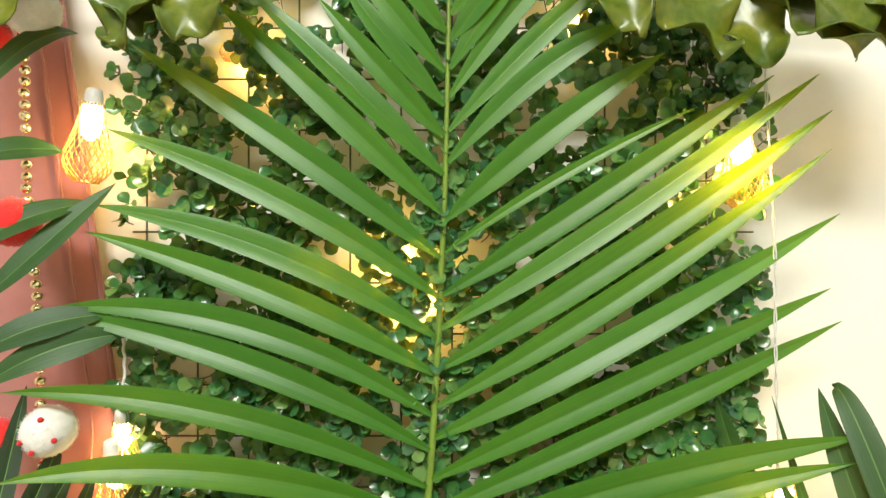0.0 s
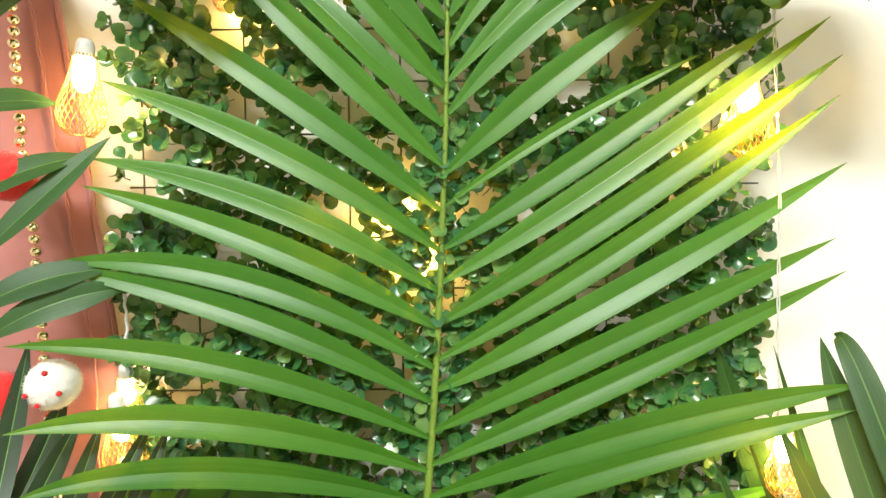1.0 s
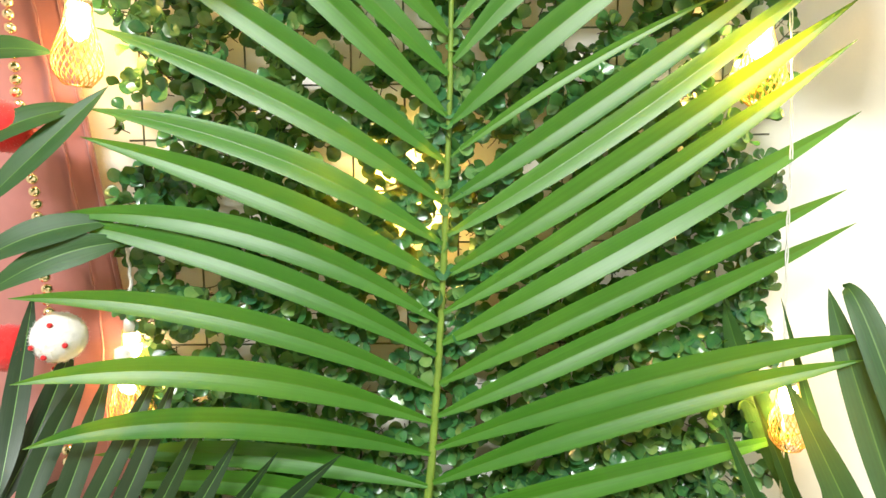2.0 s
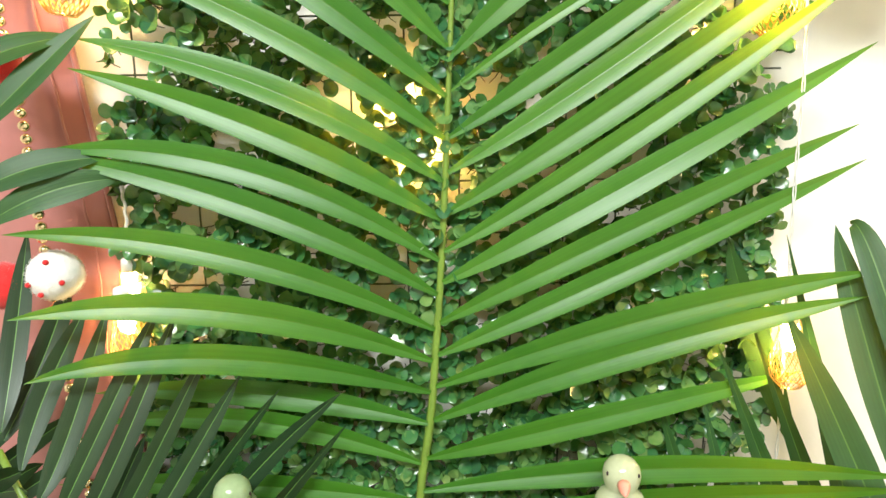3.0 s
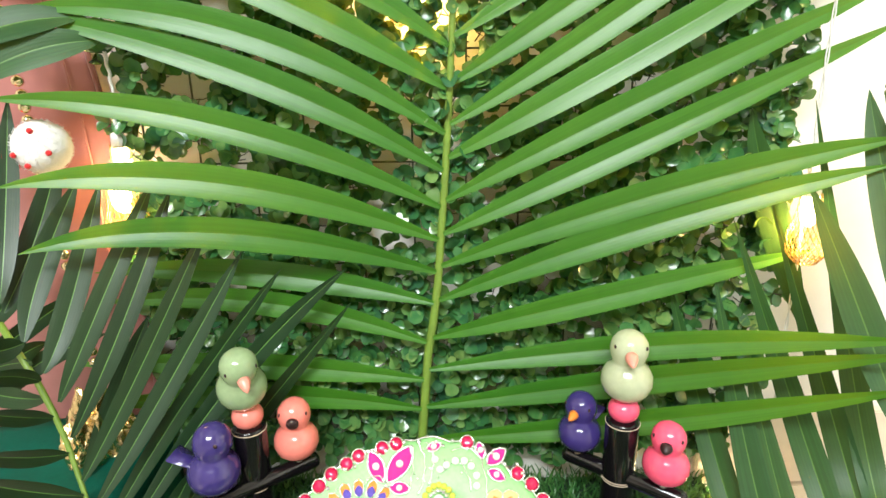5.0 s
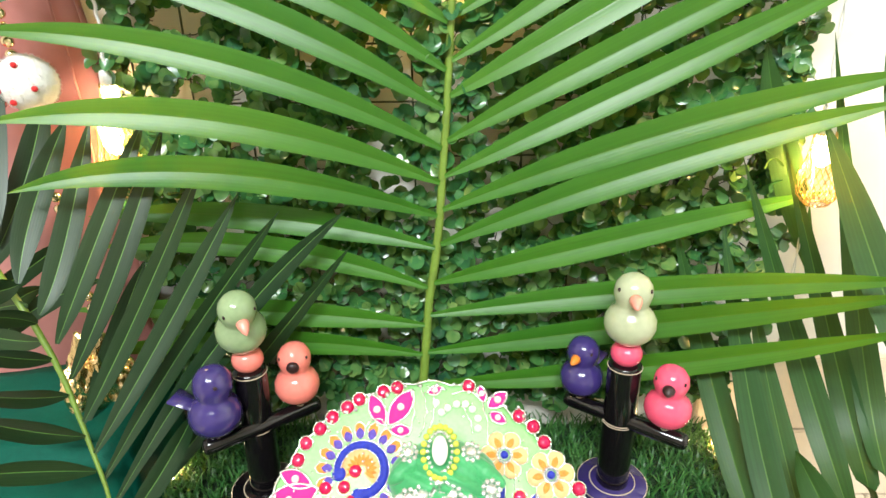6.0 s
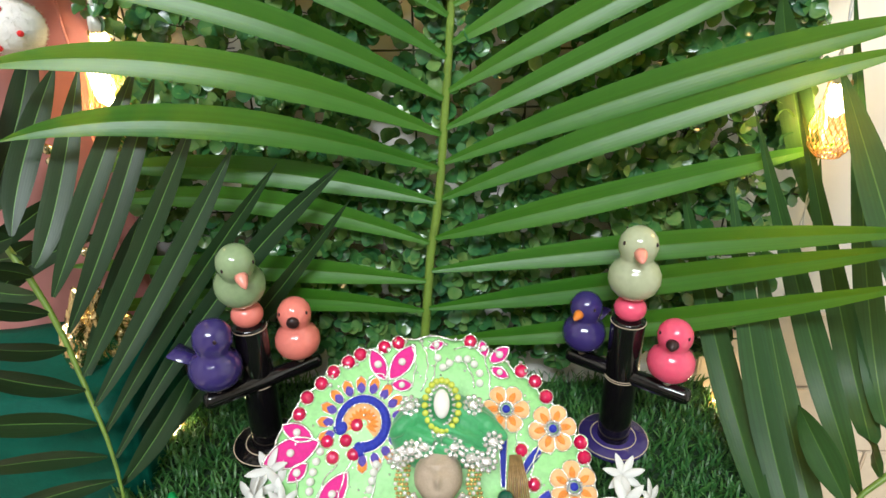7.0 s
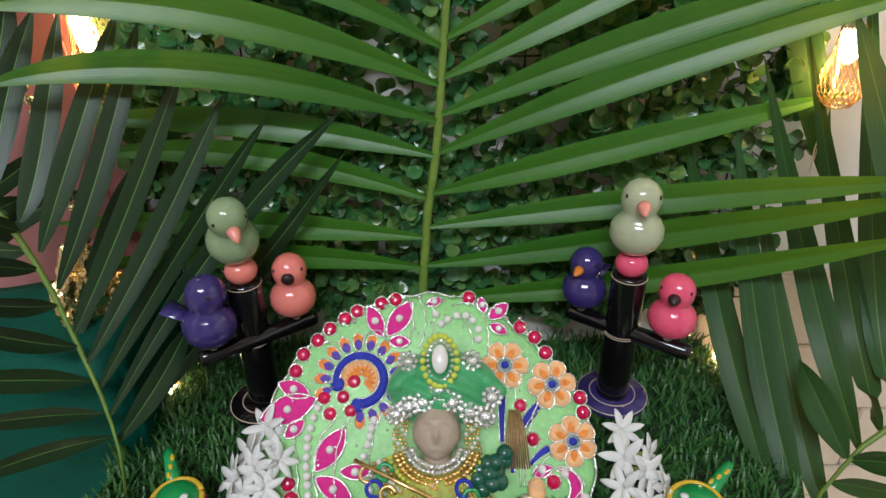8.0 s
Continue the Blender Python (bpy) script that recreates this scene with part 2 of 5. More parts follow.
def box(bm, x0, x1, y0, y1, z0, z1, bevel=0.0):
    m = Matrix.Translation(((x0 + x1) / 2, (y0 + y1) / 2, (z0 + z1) / 2)) @ Matrix.Diagonal((x1 - x0, y1 - y0, z1 - z0, 1))
    got = bmesh.ops.create_cube(bm, size=1, matrix=m)
    if bevel:
        bmesh.ops.bevel(bm, geom=[e for e in bm.edges], offset=bevel, segments=2, affect="EDGES")
    return bm


def bezier(a, b, c, n):
    """n + 1 points from a to c that pass through b half way."""
    a, b, c = Vector(a), Vector(b), Vector(c)
    q = 2 * b - (a + c) / 2
    return [a * (1 - s) ** 2 + q * 2 * s * (1 - s) + c * s * s for s in [i / n for i in range(n + 1)]]


def blade(pts, width, face, fold=0.25, full=0.35, tip=1.0, twist=0.0):
    """A palm leaflet along pts: pleated either side of a sunk midrib, narrow at the foot, long-pointed; it faces the way face."""
    verts, faces = [], []
    n = len(pts) - 1
    across = (-1, -0.72, -0.38, -0.07, 0, 0.07, 0.38, 0.72, 1)
    lift = (0.66, 0.58, 0.33, 0.06, 0.0, 0.08, 0.29, 0.62, 0.70)
    for i, p in enumerate(pts):
        s = i / n
        d = (pts[min(i + 1, n)] - pts[max(i - 1, 0)]).normalized()
        nrm = Vector(face)
        nrm = (nrm - d * nrm.dot(d)).normalized()
        side = d.cross(nrm)
        a = twist * s
        side, nrm = side * math.cos(a) + nrm * math.sin(a), nrm * math.cos(a) - side * math.sin(a)
        w = 0.16 + 0.84 * math.sin(min(s / full, 1) * math.pi / 2) ** 0.9 if s < full else (1 - ((s - full) / (1 - full)) ** (1.9 * tip))
        w = max(w, 0.015) * width / 2
        for k, (x, z) in enumerate(zip(across, lift)):
            verts.append(p + side * (x * w) + nrm * (z * fold * w))
    m = len(across)
    for i in range(n):
        for k in range(m - 1):
            faces.append((i * m + k, i * m + k + 1, (i + 1) * m + k + 1, (i + 1) * m + k))
    return [tuple(v) for v in verts], [], faces, list(across) * (n + 1)


# ---- the room: walls, ceiling, floor, altar table ----
def slab(name, label, x0, x1, y0, y1, z0, z1, material, category):
    ob = part(name, box(bmesh.new(), x0, x1, y0, y1, z0, z1), material, smooth=False)
    return tagged(ob, label, category, kind="structure")


slab("wall_north", "cream painted wall behind the leaf panel", -1.6, 1.6, 0.53, 0.63, -0.8, 2.0, WALL, "wall")
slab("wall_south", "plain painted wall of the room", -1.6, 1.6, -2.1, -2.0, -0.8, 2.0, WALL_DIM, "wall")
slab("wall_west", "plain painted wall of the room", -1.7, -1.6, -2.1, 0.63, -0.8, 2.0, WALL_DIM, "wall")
slab("wall_east", "plain painted wall of the room", 1.6, 1.7, -2.1, 0.63, -0.8, 2.0, WALL, "wall")
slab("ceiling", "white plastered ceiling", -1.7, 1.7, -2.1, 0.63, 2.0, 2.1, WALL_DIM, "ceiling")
slab("floor", "cream tiled floor of the room", -1.7, 1.7, -2.1, 0.63, -0.9, -0.8, TILE, "floor")

# ---- the palm fronds ----
def stalk(pts, r, parent):
    part("stalk", tube(bmesh.new(), pts, r, 10, 0.35), RACHIS, parent, "yellow-green palm stalk")


def main_stem(z):
    x = np.interp(z, [0, .07, .13, .164, .281, .368, .502, .7], [-.036, -.030, -.025, -.018, -.009, -.004, .002, .006])
    return Vector((float(x), 0.488 - (0.10 if z > 0.36 else 0.30) * (z - 0.36) ** 2, z))


# height of the foot on the stalk, x and z half way, x and z of the tip
LEFT_LEAFLETS = [
    (0.624, -0.022, 0.650, -0.051, 0.685),
    (0.592, -0.043, 0.641, -0.089, 0.696),
    (0.564, -0.043, 0.612, -0.082, 0.660),
    (0.538, -0.047, 0.587, -0.100, 0.645),
    (0.507, -0.077, 0.580, -0.158, 0.654),
    (0.475, -0.088, 0.557, -0.183, 0.645),
    (0.438, -0.120, 0.525, -0.247, 0.607),
    (0.405, -0.129, 0.484, -0.266, 0.540),
    (0.371, -0.138, 0.443, -0.277, 0.480),
    (0.340, -0.138, 0.409, -0.284, 0.459),
    (0.306, -0.160, 0.382, -0.312, 0.398),
    (0.277, -0.158, 0.353, -0.317, 0.396),
    (0.247, -0.173, 0.317, -0.329, 0.338),
    (0.220, -0.171, 0.277, -0.310, 0.282),
    (0.193, -0.177, 0.241, -0.301, 0.237),
    (0.166, -0.161, 0.193, -0.300, 0.197),
    (0.132, -0.163, 0.167, -0.299, 0.170),
    (0.099, -0.182, 0.108, -0.345, 0.110),
    (0.073, -0.185, 0.078, -0.341, 0.065),
]
RIGHT_UPPER = [
    (0.638, 0.030, 0.664, 0.051, 0.687),
    (0.617, 0.035, 0.650, 0.069, 0.683),
    (0.594, 0.044, 0.646, 0.086, 0.687),
    (0.571, 0.062, 0.643, 0.104, 0.674),
    (0.543, 0.080, 0.618, 0.135, 0.661),
    (0.517, 0.080, 0.589, 0.148, 0.621),
    (0.469, 0.085, 0.539, 0.173, 0.598),
    (0.442, 0.096, 0.504, 0.201, 0.557),
    (0.406, 0.123, 0.486, 0.255, 0.579),
    (0.378, 0.141, 0.469, 0.290, 0.580),
    (0.344, 0.142, 0.438, 0.300, 0.552),
]
RIGHT_LOWER = [
    (0.313, 0.142, 0.406, 0.299, 0.522),
    (0.287, 0.142, 0.370, 0.326, 0.474),
    (0.253, 0.143, 0.333, 0.319, 0.413),
    (0.225, 0.143, 0.301, 0.328, 0.386),
    (0.198, 0.160, 0.266, 0.311, 0.307),
    (0.169, 0.149, 0.239, 0.305, 0.288),
    (0.136, 0.123, 0.176, 0.292, 0.213),
    (0.108, 0.157, 0.138, 0.292, 0.189),
    (0.075, 0.159, 0.108, 0.294, 0.181),
    (0.045, 0.163, 0.068, 0.299, 0.157),
]
RIGHT_LEAFLETS = RIGHT_UPPER + RIGHT_LOWER
LEFT_MID = [.466] * 12 + [.450, .436, .432] + [.476] * 4
LEFT_TIP = [.458] * 12 + [.43, .40, .395] + [.47] * 2 + [.475] * 2
RIGHT_MID = [.466] * 15 + [.450] * 2 + [.462] + [.448] * 3
RIGHT_TIP = [.45] * 7 + [.455] + [.445] * 4 + [.475] * 3 + [.425] * 2 + [.470] + [.35] * 3


def palm_frond():
    frond = thing("palm_frond", "large fresh green palm frond leaning on the leaf wall", "palm leaf")
    stalk([main_stem(z) for z in np.linspace(-0.005, 0.72, 24)], 0.0042, frond)
    rng = random.Random(4)
    for rows, side in ((LEFT_LEAFLETS, -1), (RIGHT_LEAFLETS, 1)):
        for i, (z, mx, mz, tx, tz) in enumerate(rows):
            foot = main_stem(z) + Vector((side * 0.002, -0.003, 0))
            my, ty = (LEFT_MID[i], LEFT_TIP[i]) if side < 0 else (RIGHT_MID[i], RIGHT_TIP[i])
            pts = bezier(foot, (mx, my, mz), (tx, ty, tz), 18)
            w = 0.0235 if z < 0.45 else 0.0235 - (z - 0.45) * 0.035
            if side > 0 and i == 7:
                w = 0.010
            face = (rng.uniform(-0.1, 0.1), -1, 0.17 + rng.uniform(-0.10, 0.12))
            part("leaflet", blade(pts, w * rng.uniform(0.93, 1.07), face, 0.30, 0.42, 1.25, rng.uniform(-0.2, 0.2)), PALM, frond)
    return frond


palm_frond()


def side_frond(label, stem, leaflets, width, material, rng, full=0.35, tip=1.1):
    frond = thing("palm_frond", label, "palm leaf")
    stalk(stem, 0.0025, frond)
    for a, b, c, face in leaflets:
        pts = bezier(a, b, c, 18)
        part("leaflet", blade(pts, width * rng.uniform(0.92, 1.08), face, 0.22, full, tip, rng.uniform(-0.3, 0.3)), material, frond)
    return frond


LEFT_STEM = [(-0.330, 0.400, 0.184), (-0.305, 0.390, 0.142), (-0.293, 0.383, 0.121), (-0.284, 0.377, 0.101), (-0.272, 0.366, 0.074), (-0.262, 0.356, 0.054), (-0.253, 0.347, 0.036), (-0.246, 0.338, 0.016), (-0.241, 0.330, 0.002), (-0.240, 0.320, -0.034)]
LEFT_UP = [
    ((-0.322, 0.395, 0.201), (-0.328, 0.425, 0.252), (-0.324, 0.450, 0.339)),
    ((-0.309, 0.392, 0.173), (-0.304, 0.418, 0.219), (-0.286, 0.452, 0.279)),
    ((-0.295, 0.385, 0.152), (-0.286, 0.415, 0.193), (-0.270, 0.453, 0.278)),
    ((-0.283, 0.378, 0.133), (-0.259, 0.408, 0.196), (-0.230, 0.454, 0.278)),
    ((-0.274, 0.370, 0.109), (-0.243, 0.406, 0.184), (-0.218, 0.454, 0.271)),
    ((-0.271, 0.366, 0.075), (-0.239, 0.408, 0.143), (-0.192, 0.456, 0.247)),
    ((-0.261, 0.356, 0.057), (-0.226, 0.418, 0.123), (-0.171, 0.458, 0.219)),
    ((-0.255, 0.350, 0.039), (-0.219, 0.428, 0.103), (-0.142, 0.462, 0.203)),
    ((-0.247, 0.342, 0.023), (-0.187, 0.434, 0.110), (-0.087, 0.448, 0.207)),
    ((-0.242, 0.334, 0.007), (-0.193, 0.436, 0.050), (-0.085, 0.450, 0.178)),
]
LEFT_BACK = [
    ((-0.325, 0.400, 0.192), (-0.318, 0.440, 0.239), (-0.303, 0.460, 0.296)),
    ((-0.244, 0.335, 0.004), (-0.224, 0.370, 0.029), (-0.213, 0.410, 0.052)),
    ((-0.394, 0.430, 0.124), (-0.360, 0.455, 0.151), (-0.324, 0.480, 0.176)),
    ((-0.379, 0.420, 0.095), (-0.353, 0.450, 0.122), (-0.306, 0.480, 0.138)),
    ((-0.395, 0.440, 0.154), (-0.365, 0.460, 0.189), (-0.341, 0.480, 0.212)),
    ((-0.371, 0.400, 0.105), (-0.358, 0.430, 0.133), (-0.344, 0.460, 0.139)),
    ((-0.376, 0.430, 0.157), (-0.353, 0.450, 0.190), (-0.336, 0.480, 0.227)),
    ((-0.298, 0.400, 0.043), (-0.282, 0.440, 0.102), (-0.264, 0.475, 0.157)),
]
LEFT_OUT = [
    ((-0.311, 0.394, 0.171), (-0.318, 0.380, 0.172), (-0.325, 0.360, 0.178)),
    ((-0.306, 0.391, 0.157), (-0.339, 0.400, 0.149), (-0.373, 0.400, 0.134)),
    ((-0.298, 0.386, 0.131), (-0.328, 0.390, 0.130), (-0.359, 0.390, 0.139)),
    ((-0.301, 0.388, 0.144), (-0.306, 0.370, 0.158), (-0.309, 0.345, 0.169)),
    ((-0.292, 0.381, 0.118), (-0.302, 0.360, 0.133), (-0.307, 0.335, 0.153)),
    ((-0.280, 0.371, 0.095), (-0.295, 0.350, 0.108), (-0.308, 0.325, 0.129)),
    ((-0.268, 0.360, 0.068), (-0.289, 0.340, 0.089), (-0.300, 0.315, 0.118)),
    ((-0.259, 0.350, 0.046), (-0.284, 0.330, 0.064), (-0.305, 0.305, 0.083)),
    ((-0.253, 0.342, 0.024), (-0.285, 0.325, 0.037), (-0.312, 0.300, 0.052)),
    ((-0.247, 0.335, 0.009), (-0.284, 0.318, 0.011), (-0.313, 0.290, 0.017)),
]
side_frond("shaded dark green palm frond fanning beside the altar", LEFT_STEM,
           [(a, b, c, (0.35, -1, -0.1)) for a, b, c in LEFT_UP + LEFT_BACK] + [(a, b, c, (0.35, -1, 0.0)) for a, b, c in LEFT_OUT], 0.0180, PALM_DARK_SHADED, random.Random(7), 0.45, 1.7)
RIGHT_STEM = [(0.319, 0.345, 0.033), (0.295, 0.338, 0.008), (0.280, 0.334, -0.003), (0.269, 0.330, -0.017), (0.256, 0.325, -0.038), (0.246, 0.318, -0.064)]
RIGHT_FRONT = [
    ((0.280, 0.335, -0.008), (0.282, 0.430, 0.062), (0.214, 0.460, 0.241)),
    ((0.291, 0.338, 0.008), (0.312, 0.433, 0.060), (0.238, 0.458, 0.261)),
    ((0.304, 0.342, 0.017), (0.325, 0.433, 0.081), (0.257, 0.452, 0.330)),
    ((0.303, 0.355, 0.103), (0.284, 0.405, 0.188), (0.251, 0.435, 0.275)),
    ((0.317, 0.360, 0.126), (0.303, 0.420, 0.255), (0.292, 0.450, 0.337)),
    ((0.325, 0.360, 0.160), (0.308, 0.420, 0.302), (0.303, 0.450, 0.338)),
    ((0.226, 0.315, -0.057), (0.217, 0.437, 0.036), (0.177, 0.482, 0.185)),
]
RIGHT_BACK = [
    ((0.244, 0.315, -0.057), (0.235, 0.405, 0.031), (0.209, 0.468, 0.193)),
    ((0.263, 0.315, -0.063), (0.260, 0.400, 0.007), (0.235, 0.465, 0.147)),
    ((0.272, 0.334, -0.015), (0.259, 0.360, 0.015), (0.257, 0.390, 0.029)),
    ((0.293, 0.470, 0.138), (0.252, 0.482, 0.249), (0.229, 0.485, 0.322)),
    ((0.273, 0.331, -0.014), (0.292, 0.320, -0.005), (0.319, 0.300, 0.002)),
    ((0.262, 0.327, -0.031), (0.287, 0.315, -0.025), (0.317, 0.290, -0.012)),
]
RIGHT_UP = RIGHT_FRONT + RIGHT_BACK
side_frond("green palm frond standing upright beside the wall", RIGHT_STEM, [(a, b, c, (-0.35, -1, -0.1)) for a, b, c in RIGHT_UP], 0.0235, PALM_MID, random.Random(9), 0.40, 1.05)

# ---- the altar: table, turf mat ----
# the altar's own frame: it stands a little lower and deeper than the leaf panel's foot
ALTAR = Matrix.Translation((0.0011, -0.0042, -0.0452)) @ Matrix.Scale(1.14, 4)
block = thing("altar_block", "raised altar block wrapped in crinkled gold foil", "altar stand", at=ALTAR)
bm = box(bmesh.new(), -0.243, 0.218, -0.10, 0.462, -0.16, -0.006, 0.004)
bmesh.ops.subdivide_edges(bm, edges=bm.edges[:], cuts=14, use_grid_fill=True)
for v in bm.verts:
    v.co += Vector((noise.noise(v.co * 40), noise.noise(v.co * 40 + Vector((5, 0, 0))), 0)) * 0.003
part("foil", bm, GOLD_FOIL, block, smooth=False)
table = thing("low_table", "low cream table under the gold altar block", "table")
part("tabletop", box(bmesh.new(), -0.62, 0.62, -0.14, 0.525, -0.268, -0.2279, 0.004), TILE, table, smooth=False)
for px in (-0.55, 0.55):
    for py in (-0.08, 0.46):
        part("leg", box(bmesh.new(), px - 0.02, px + 0.02, py - 0.02, py + 0.02, -0.8, -0.268, 0.003), STEM, table, smooth=False)


def turf_mat(x0, x1, y0, y1):
    mat_ob = thing("turf_mat", "green artificial turf mat covering the altar table", "artificial grass", kind="stuff", at=ALTAR)
    part("backing", box(bmesh.new(), x0, x1, y0, y1, -0.006, 0.0), TURF_BED, mat_ob, smooth=False)
    rng = np.random.default_rng(3)
    n = 22000
    bx, by = rng.uniform(x0, x1, n), y0 + (y1 - y0) * rng.uniform(0, 1, n) ** 0.75
    a = rng.uniform(0, 2 * np.pi, n)
    hgt, lean, wid = rng.uniform(0.008, 0.017, n), rng.uniform(0.003, 0.012, n), rng.uniform(0.0006, 0.0011, n)
    dx, dy = np.cos(a), np.sin(a)
    v = np.zeros((n, 7, 3))
    for k, (s, w) in enumerate(((0.0, 1.0), (0.45, 0.95), (0.8, 0.6))):
        cx, cy, cz = bx + dx * lean * s ** 1.8, by + dy * lean * s ** 1.8, hgt * (s - 0.2 * s * s)
        v[:, 2 * k] = np.stack([cx - dy * wid * w, cy + dx * wid * w, cz], 1)
        v[:, 2 * k + 1] = np.stack([cx + dy * wid * w, cy - dx * wid * w, cz], 1)
    v[:, 6] = np.stack([bx + dx * lean, by + dy * lean, hgt * 0.8], 1)
    faces = []
    for i in range(n):
        o = 7 * i
        faces += [(o, o + 1, o + 3, o + 2), (o + 2, o + 3, o + 5, o + 4), (o + 4, o + 5, o + 6)]
    tagged(part("grass_blades", (v.reshape(-1, 3).tolist(), [], faces), TURF, mat_ob), kind="stuff")


turf_mat(-0.238, 0.214, -0.02, 0.458)


# ---- the leaf wall ----
def leaf_wall(x0, x1, z0, z1, y):
    wall = thing("leaf_panel", "artificial boxwood leaf panel on a plastic grid", "artificial hedge", kind="structure")
    rng = random.Random(11)
    for i in range(int((x1 - x0) / 0.045) + 1):
        x = x0 + 0.012 + i * 0.045
        if x < x1:
            part("grid_bar", tube(bmesh.new(), [(x, y, z0), (x, y, z1)], 0.0009, 5), GRID, wall)
    for i in range(int((z1 - z0) / 0.045)):
        z = z0 + 0.01 + i * 0.045
        part("grid_bar", tube(bmesh.new(), [(x0, y - 0.001, z), (x1, y - 0.001, z)], 0.0009, 5), GRID, wall)
    # one spoon-shaped, cupped leaf on a short foot
    shapes = []
    for v in range(4):
        verts, r = [], [0.10, 0.55, 0.92, 1.0, 0.80, 0.38]
        cup = (0.10, 0.22, 0.34, 0.16)[v]
        for k, w in enumerate(r):
            s = k / 5
            verts += [(-w * 0.50, s, cup * w * w + 0.10 * s * s), (0, s + (0.02 if k == 5 else 0), 0.10 * s * s), (w * 0.50, s, cup * w * w + 0.10 * s * s)]
        fc = []
        for k in range(5):
            o = 3 * k
            fc += [(o, o + 1, o + 4, o + 3), (o + 1, o + 2, o + 5, o + 4)]
        shapes.append((verts, fc))
    meshes = []
    for verts, fc in shapes:
        me = bpy.data.meshes.new("leaf")
        me.from_pydata(verts, [], fc)
        me.materials.append(BOX_LEAF)
        me.polygons.foreach_set("use_smooth", [True] * len(me.polygons))
        meshes.append(me)
    allv, allf, stems = [], [], bmesh.new()
    singles = 0
    z = z0
    sprigs = []
    nx, nz = int((x1 - x0) / 0.0096), int((z1 - z0) / 0.0096)
    for i in range(nx):
        for j in range(nz):
            px = x0 + (i + 0.5 + rng.uniform(-0.6, 0.6)) * 0.0096
            pz = z0 + (j + 0.5 + rng.uniform(-0.6, 0.6)) * 0.0096
            # bare patches where the grid shows through, more of them in the corner by the drape
            loose = 0.22 * max(0.0, min(1.0, (pz - 0.42) / 0.12)) * max(0.0, min(1.0, (0.02 - px) / 0.12))
            if noise.noise(Vector((px * 16, pz * 16, 3.7))) > 0.52 - loose or noise.noise(Vector((px * 30, pz * 30, 9.7))) > 0.35 - loose:
                continue
            sprigs.append((px, pz))
    for px, pz in sprigs:
        out = Vector((rng.uniform(-0.6, 0.6), -1, rng.uniform(-0.45, 0.75))).normalized()
        length = rng.uniform(0.010, 0.026)
        root = Vector((px, y, pz))
        end = root + out * length
        tube(stems, [root, root + out * length * 0.5 + Vector((0, 0, -0.001)), end], 0.0005, 4)
        for k in range(rng.choice((3, 4, 4, 5))):
            s = 1 - 0.24 * (k // 2) * rng.uniform(0.8, 1.2)
            foot = root + (end - root) * s
            ang = rng.uniform(0, 2 * math.pi)
            u = out.cross(Vector((0.2, 0.1, 1))).normalized()
            w = out.cross(u)
            ax = (u * math.cos(ang) + w * math.sin(ang) + out * rng.uniform(0.1, 0.8)).normalized()
            nrm = (out - ax * out.dot(ax)).normalized()
            sd = ax.cross(nrm)
            size = rng.uniform(0.0085, 0.0145)
            m = Matrix((( sd.x, ax.x, nrm.x, foot.x), (sd.y, ax.y, nrm.y, foot.y), (sd.z, ax.z, nrm.z, foot.z), (0, 0, 0, 1))) @ Matrix.Diagonal((size, size, size, 1))
            v = rng.randrange(4)
            if singles < 300 and 0.20 < pz < 0.34 and -0.16 < px < 0.20 and k == 0:
                ob = new("leaf", meshes[v])
                ob.parent = wall
                ob.matrix_basis = m
                singles += 1
            else:
                o = len(allv)
                allv += [tuple(m @ Vector(p)) for p in shapes[v][0]]
                allf += [tuple(o + q for q in fc) for fc in shapes[v][1]]
    part("stems", stems, STEM, wall, "thin brown plastic stems")
    tagged(part("leaves", (allv, [], allf), BOX_LEAVES, wall), kind="stuff")


leaf_wall(-0.274, 0.274, 0.0, 0.74, 0.512)


# ---- painted bird stands ----
def make_bird(parent, label, at, scale, body_mat, beak_mat, yaw, nod=0, tail=0.0, beak=(0.0042, 0.011), round_beak=False, lean=0):
    body = part("bird", lathe(bmesh.new(), [(0.004, 0.0), (0.0105, 0.0025), (0.0152, 0.0075), (0.0170, 0.0135), (0.0163, 0.0195), (0.0135, 0.0243), (0.0105, 0.0272), (0.0106, 0.0296), (0.0121, 0.0340), (0.0125, 0.0380), (0.0114, 0.0430), (0.0082, 0.0473), (0.0038, 0.0496)], 32), body_mat, parent, label)
    body.matrix_basis = at @ pose(0, 0, 0, 0, lean, 0) @ pose(0, 0, 0, 0, 0, yaw) @ pose(0, 0, 0.012, nod) @ pose(0, 0, -0.012) @ Matrix.Scale(scale, 4)
    r, ln = beak
    bm = bmesh.new()
    lathe(bm, [(r, 0.0), (r * 0.93, ln * 0.3), (r * 0.55, ln * 0.75), (r * 0.12, ln)] if not round_beak else [(r, 0), (r, ln * 0.35), (r * 0.7, ln * 0.6), (r * 0.2, ln * 0.7)], 16, pose(0, -0.0112, 0.0365, 98))
    part("beak", bm, beak_mat, body, "small painted beak")
    for s in (-1, 1):
        part("eye", ball(bmesh.new(), (s * 0.0098, -0.0068, 0.0410), 0.0014, (0.6, 1, 1), 10), DARK_PAINT, body)
    if tail:
        bm = bmesh.new()
        got = box(bm, -0.006, 0.006, 0.012, 0.012 + tail, 0.0175, 0.0195)
        for v in bm.verts:
            if v.co.y > 0.015:
                v.co.x *= 1.45
                v.co.z += 0.006
        bmesh.ops.bevel(bm, geom=bm.edges[:], offset=0.0008, segments=2, affect="EDGES")
        part("tail", bm, body_mat, body)
    return body


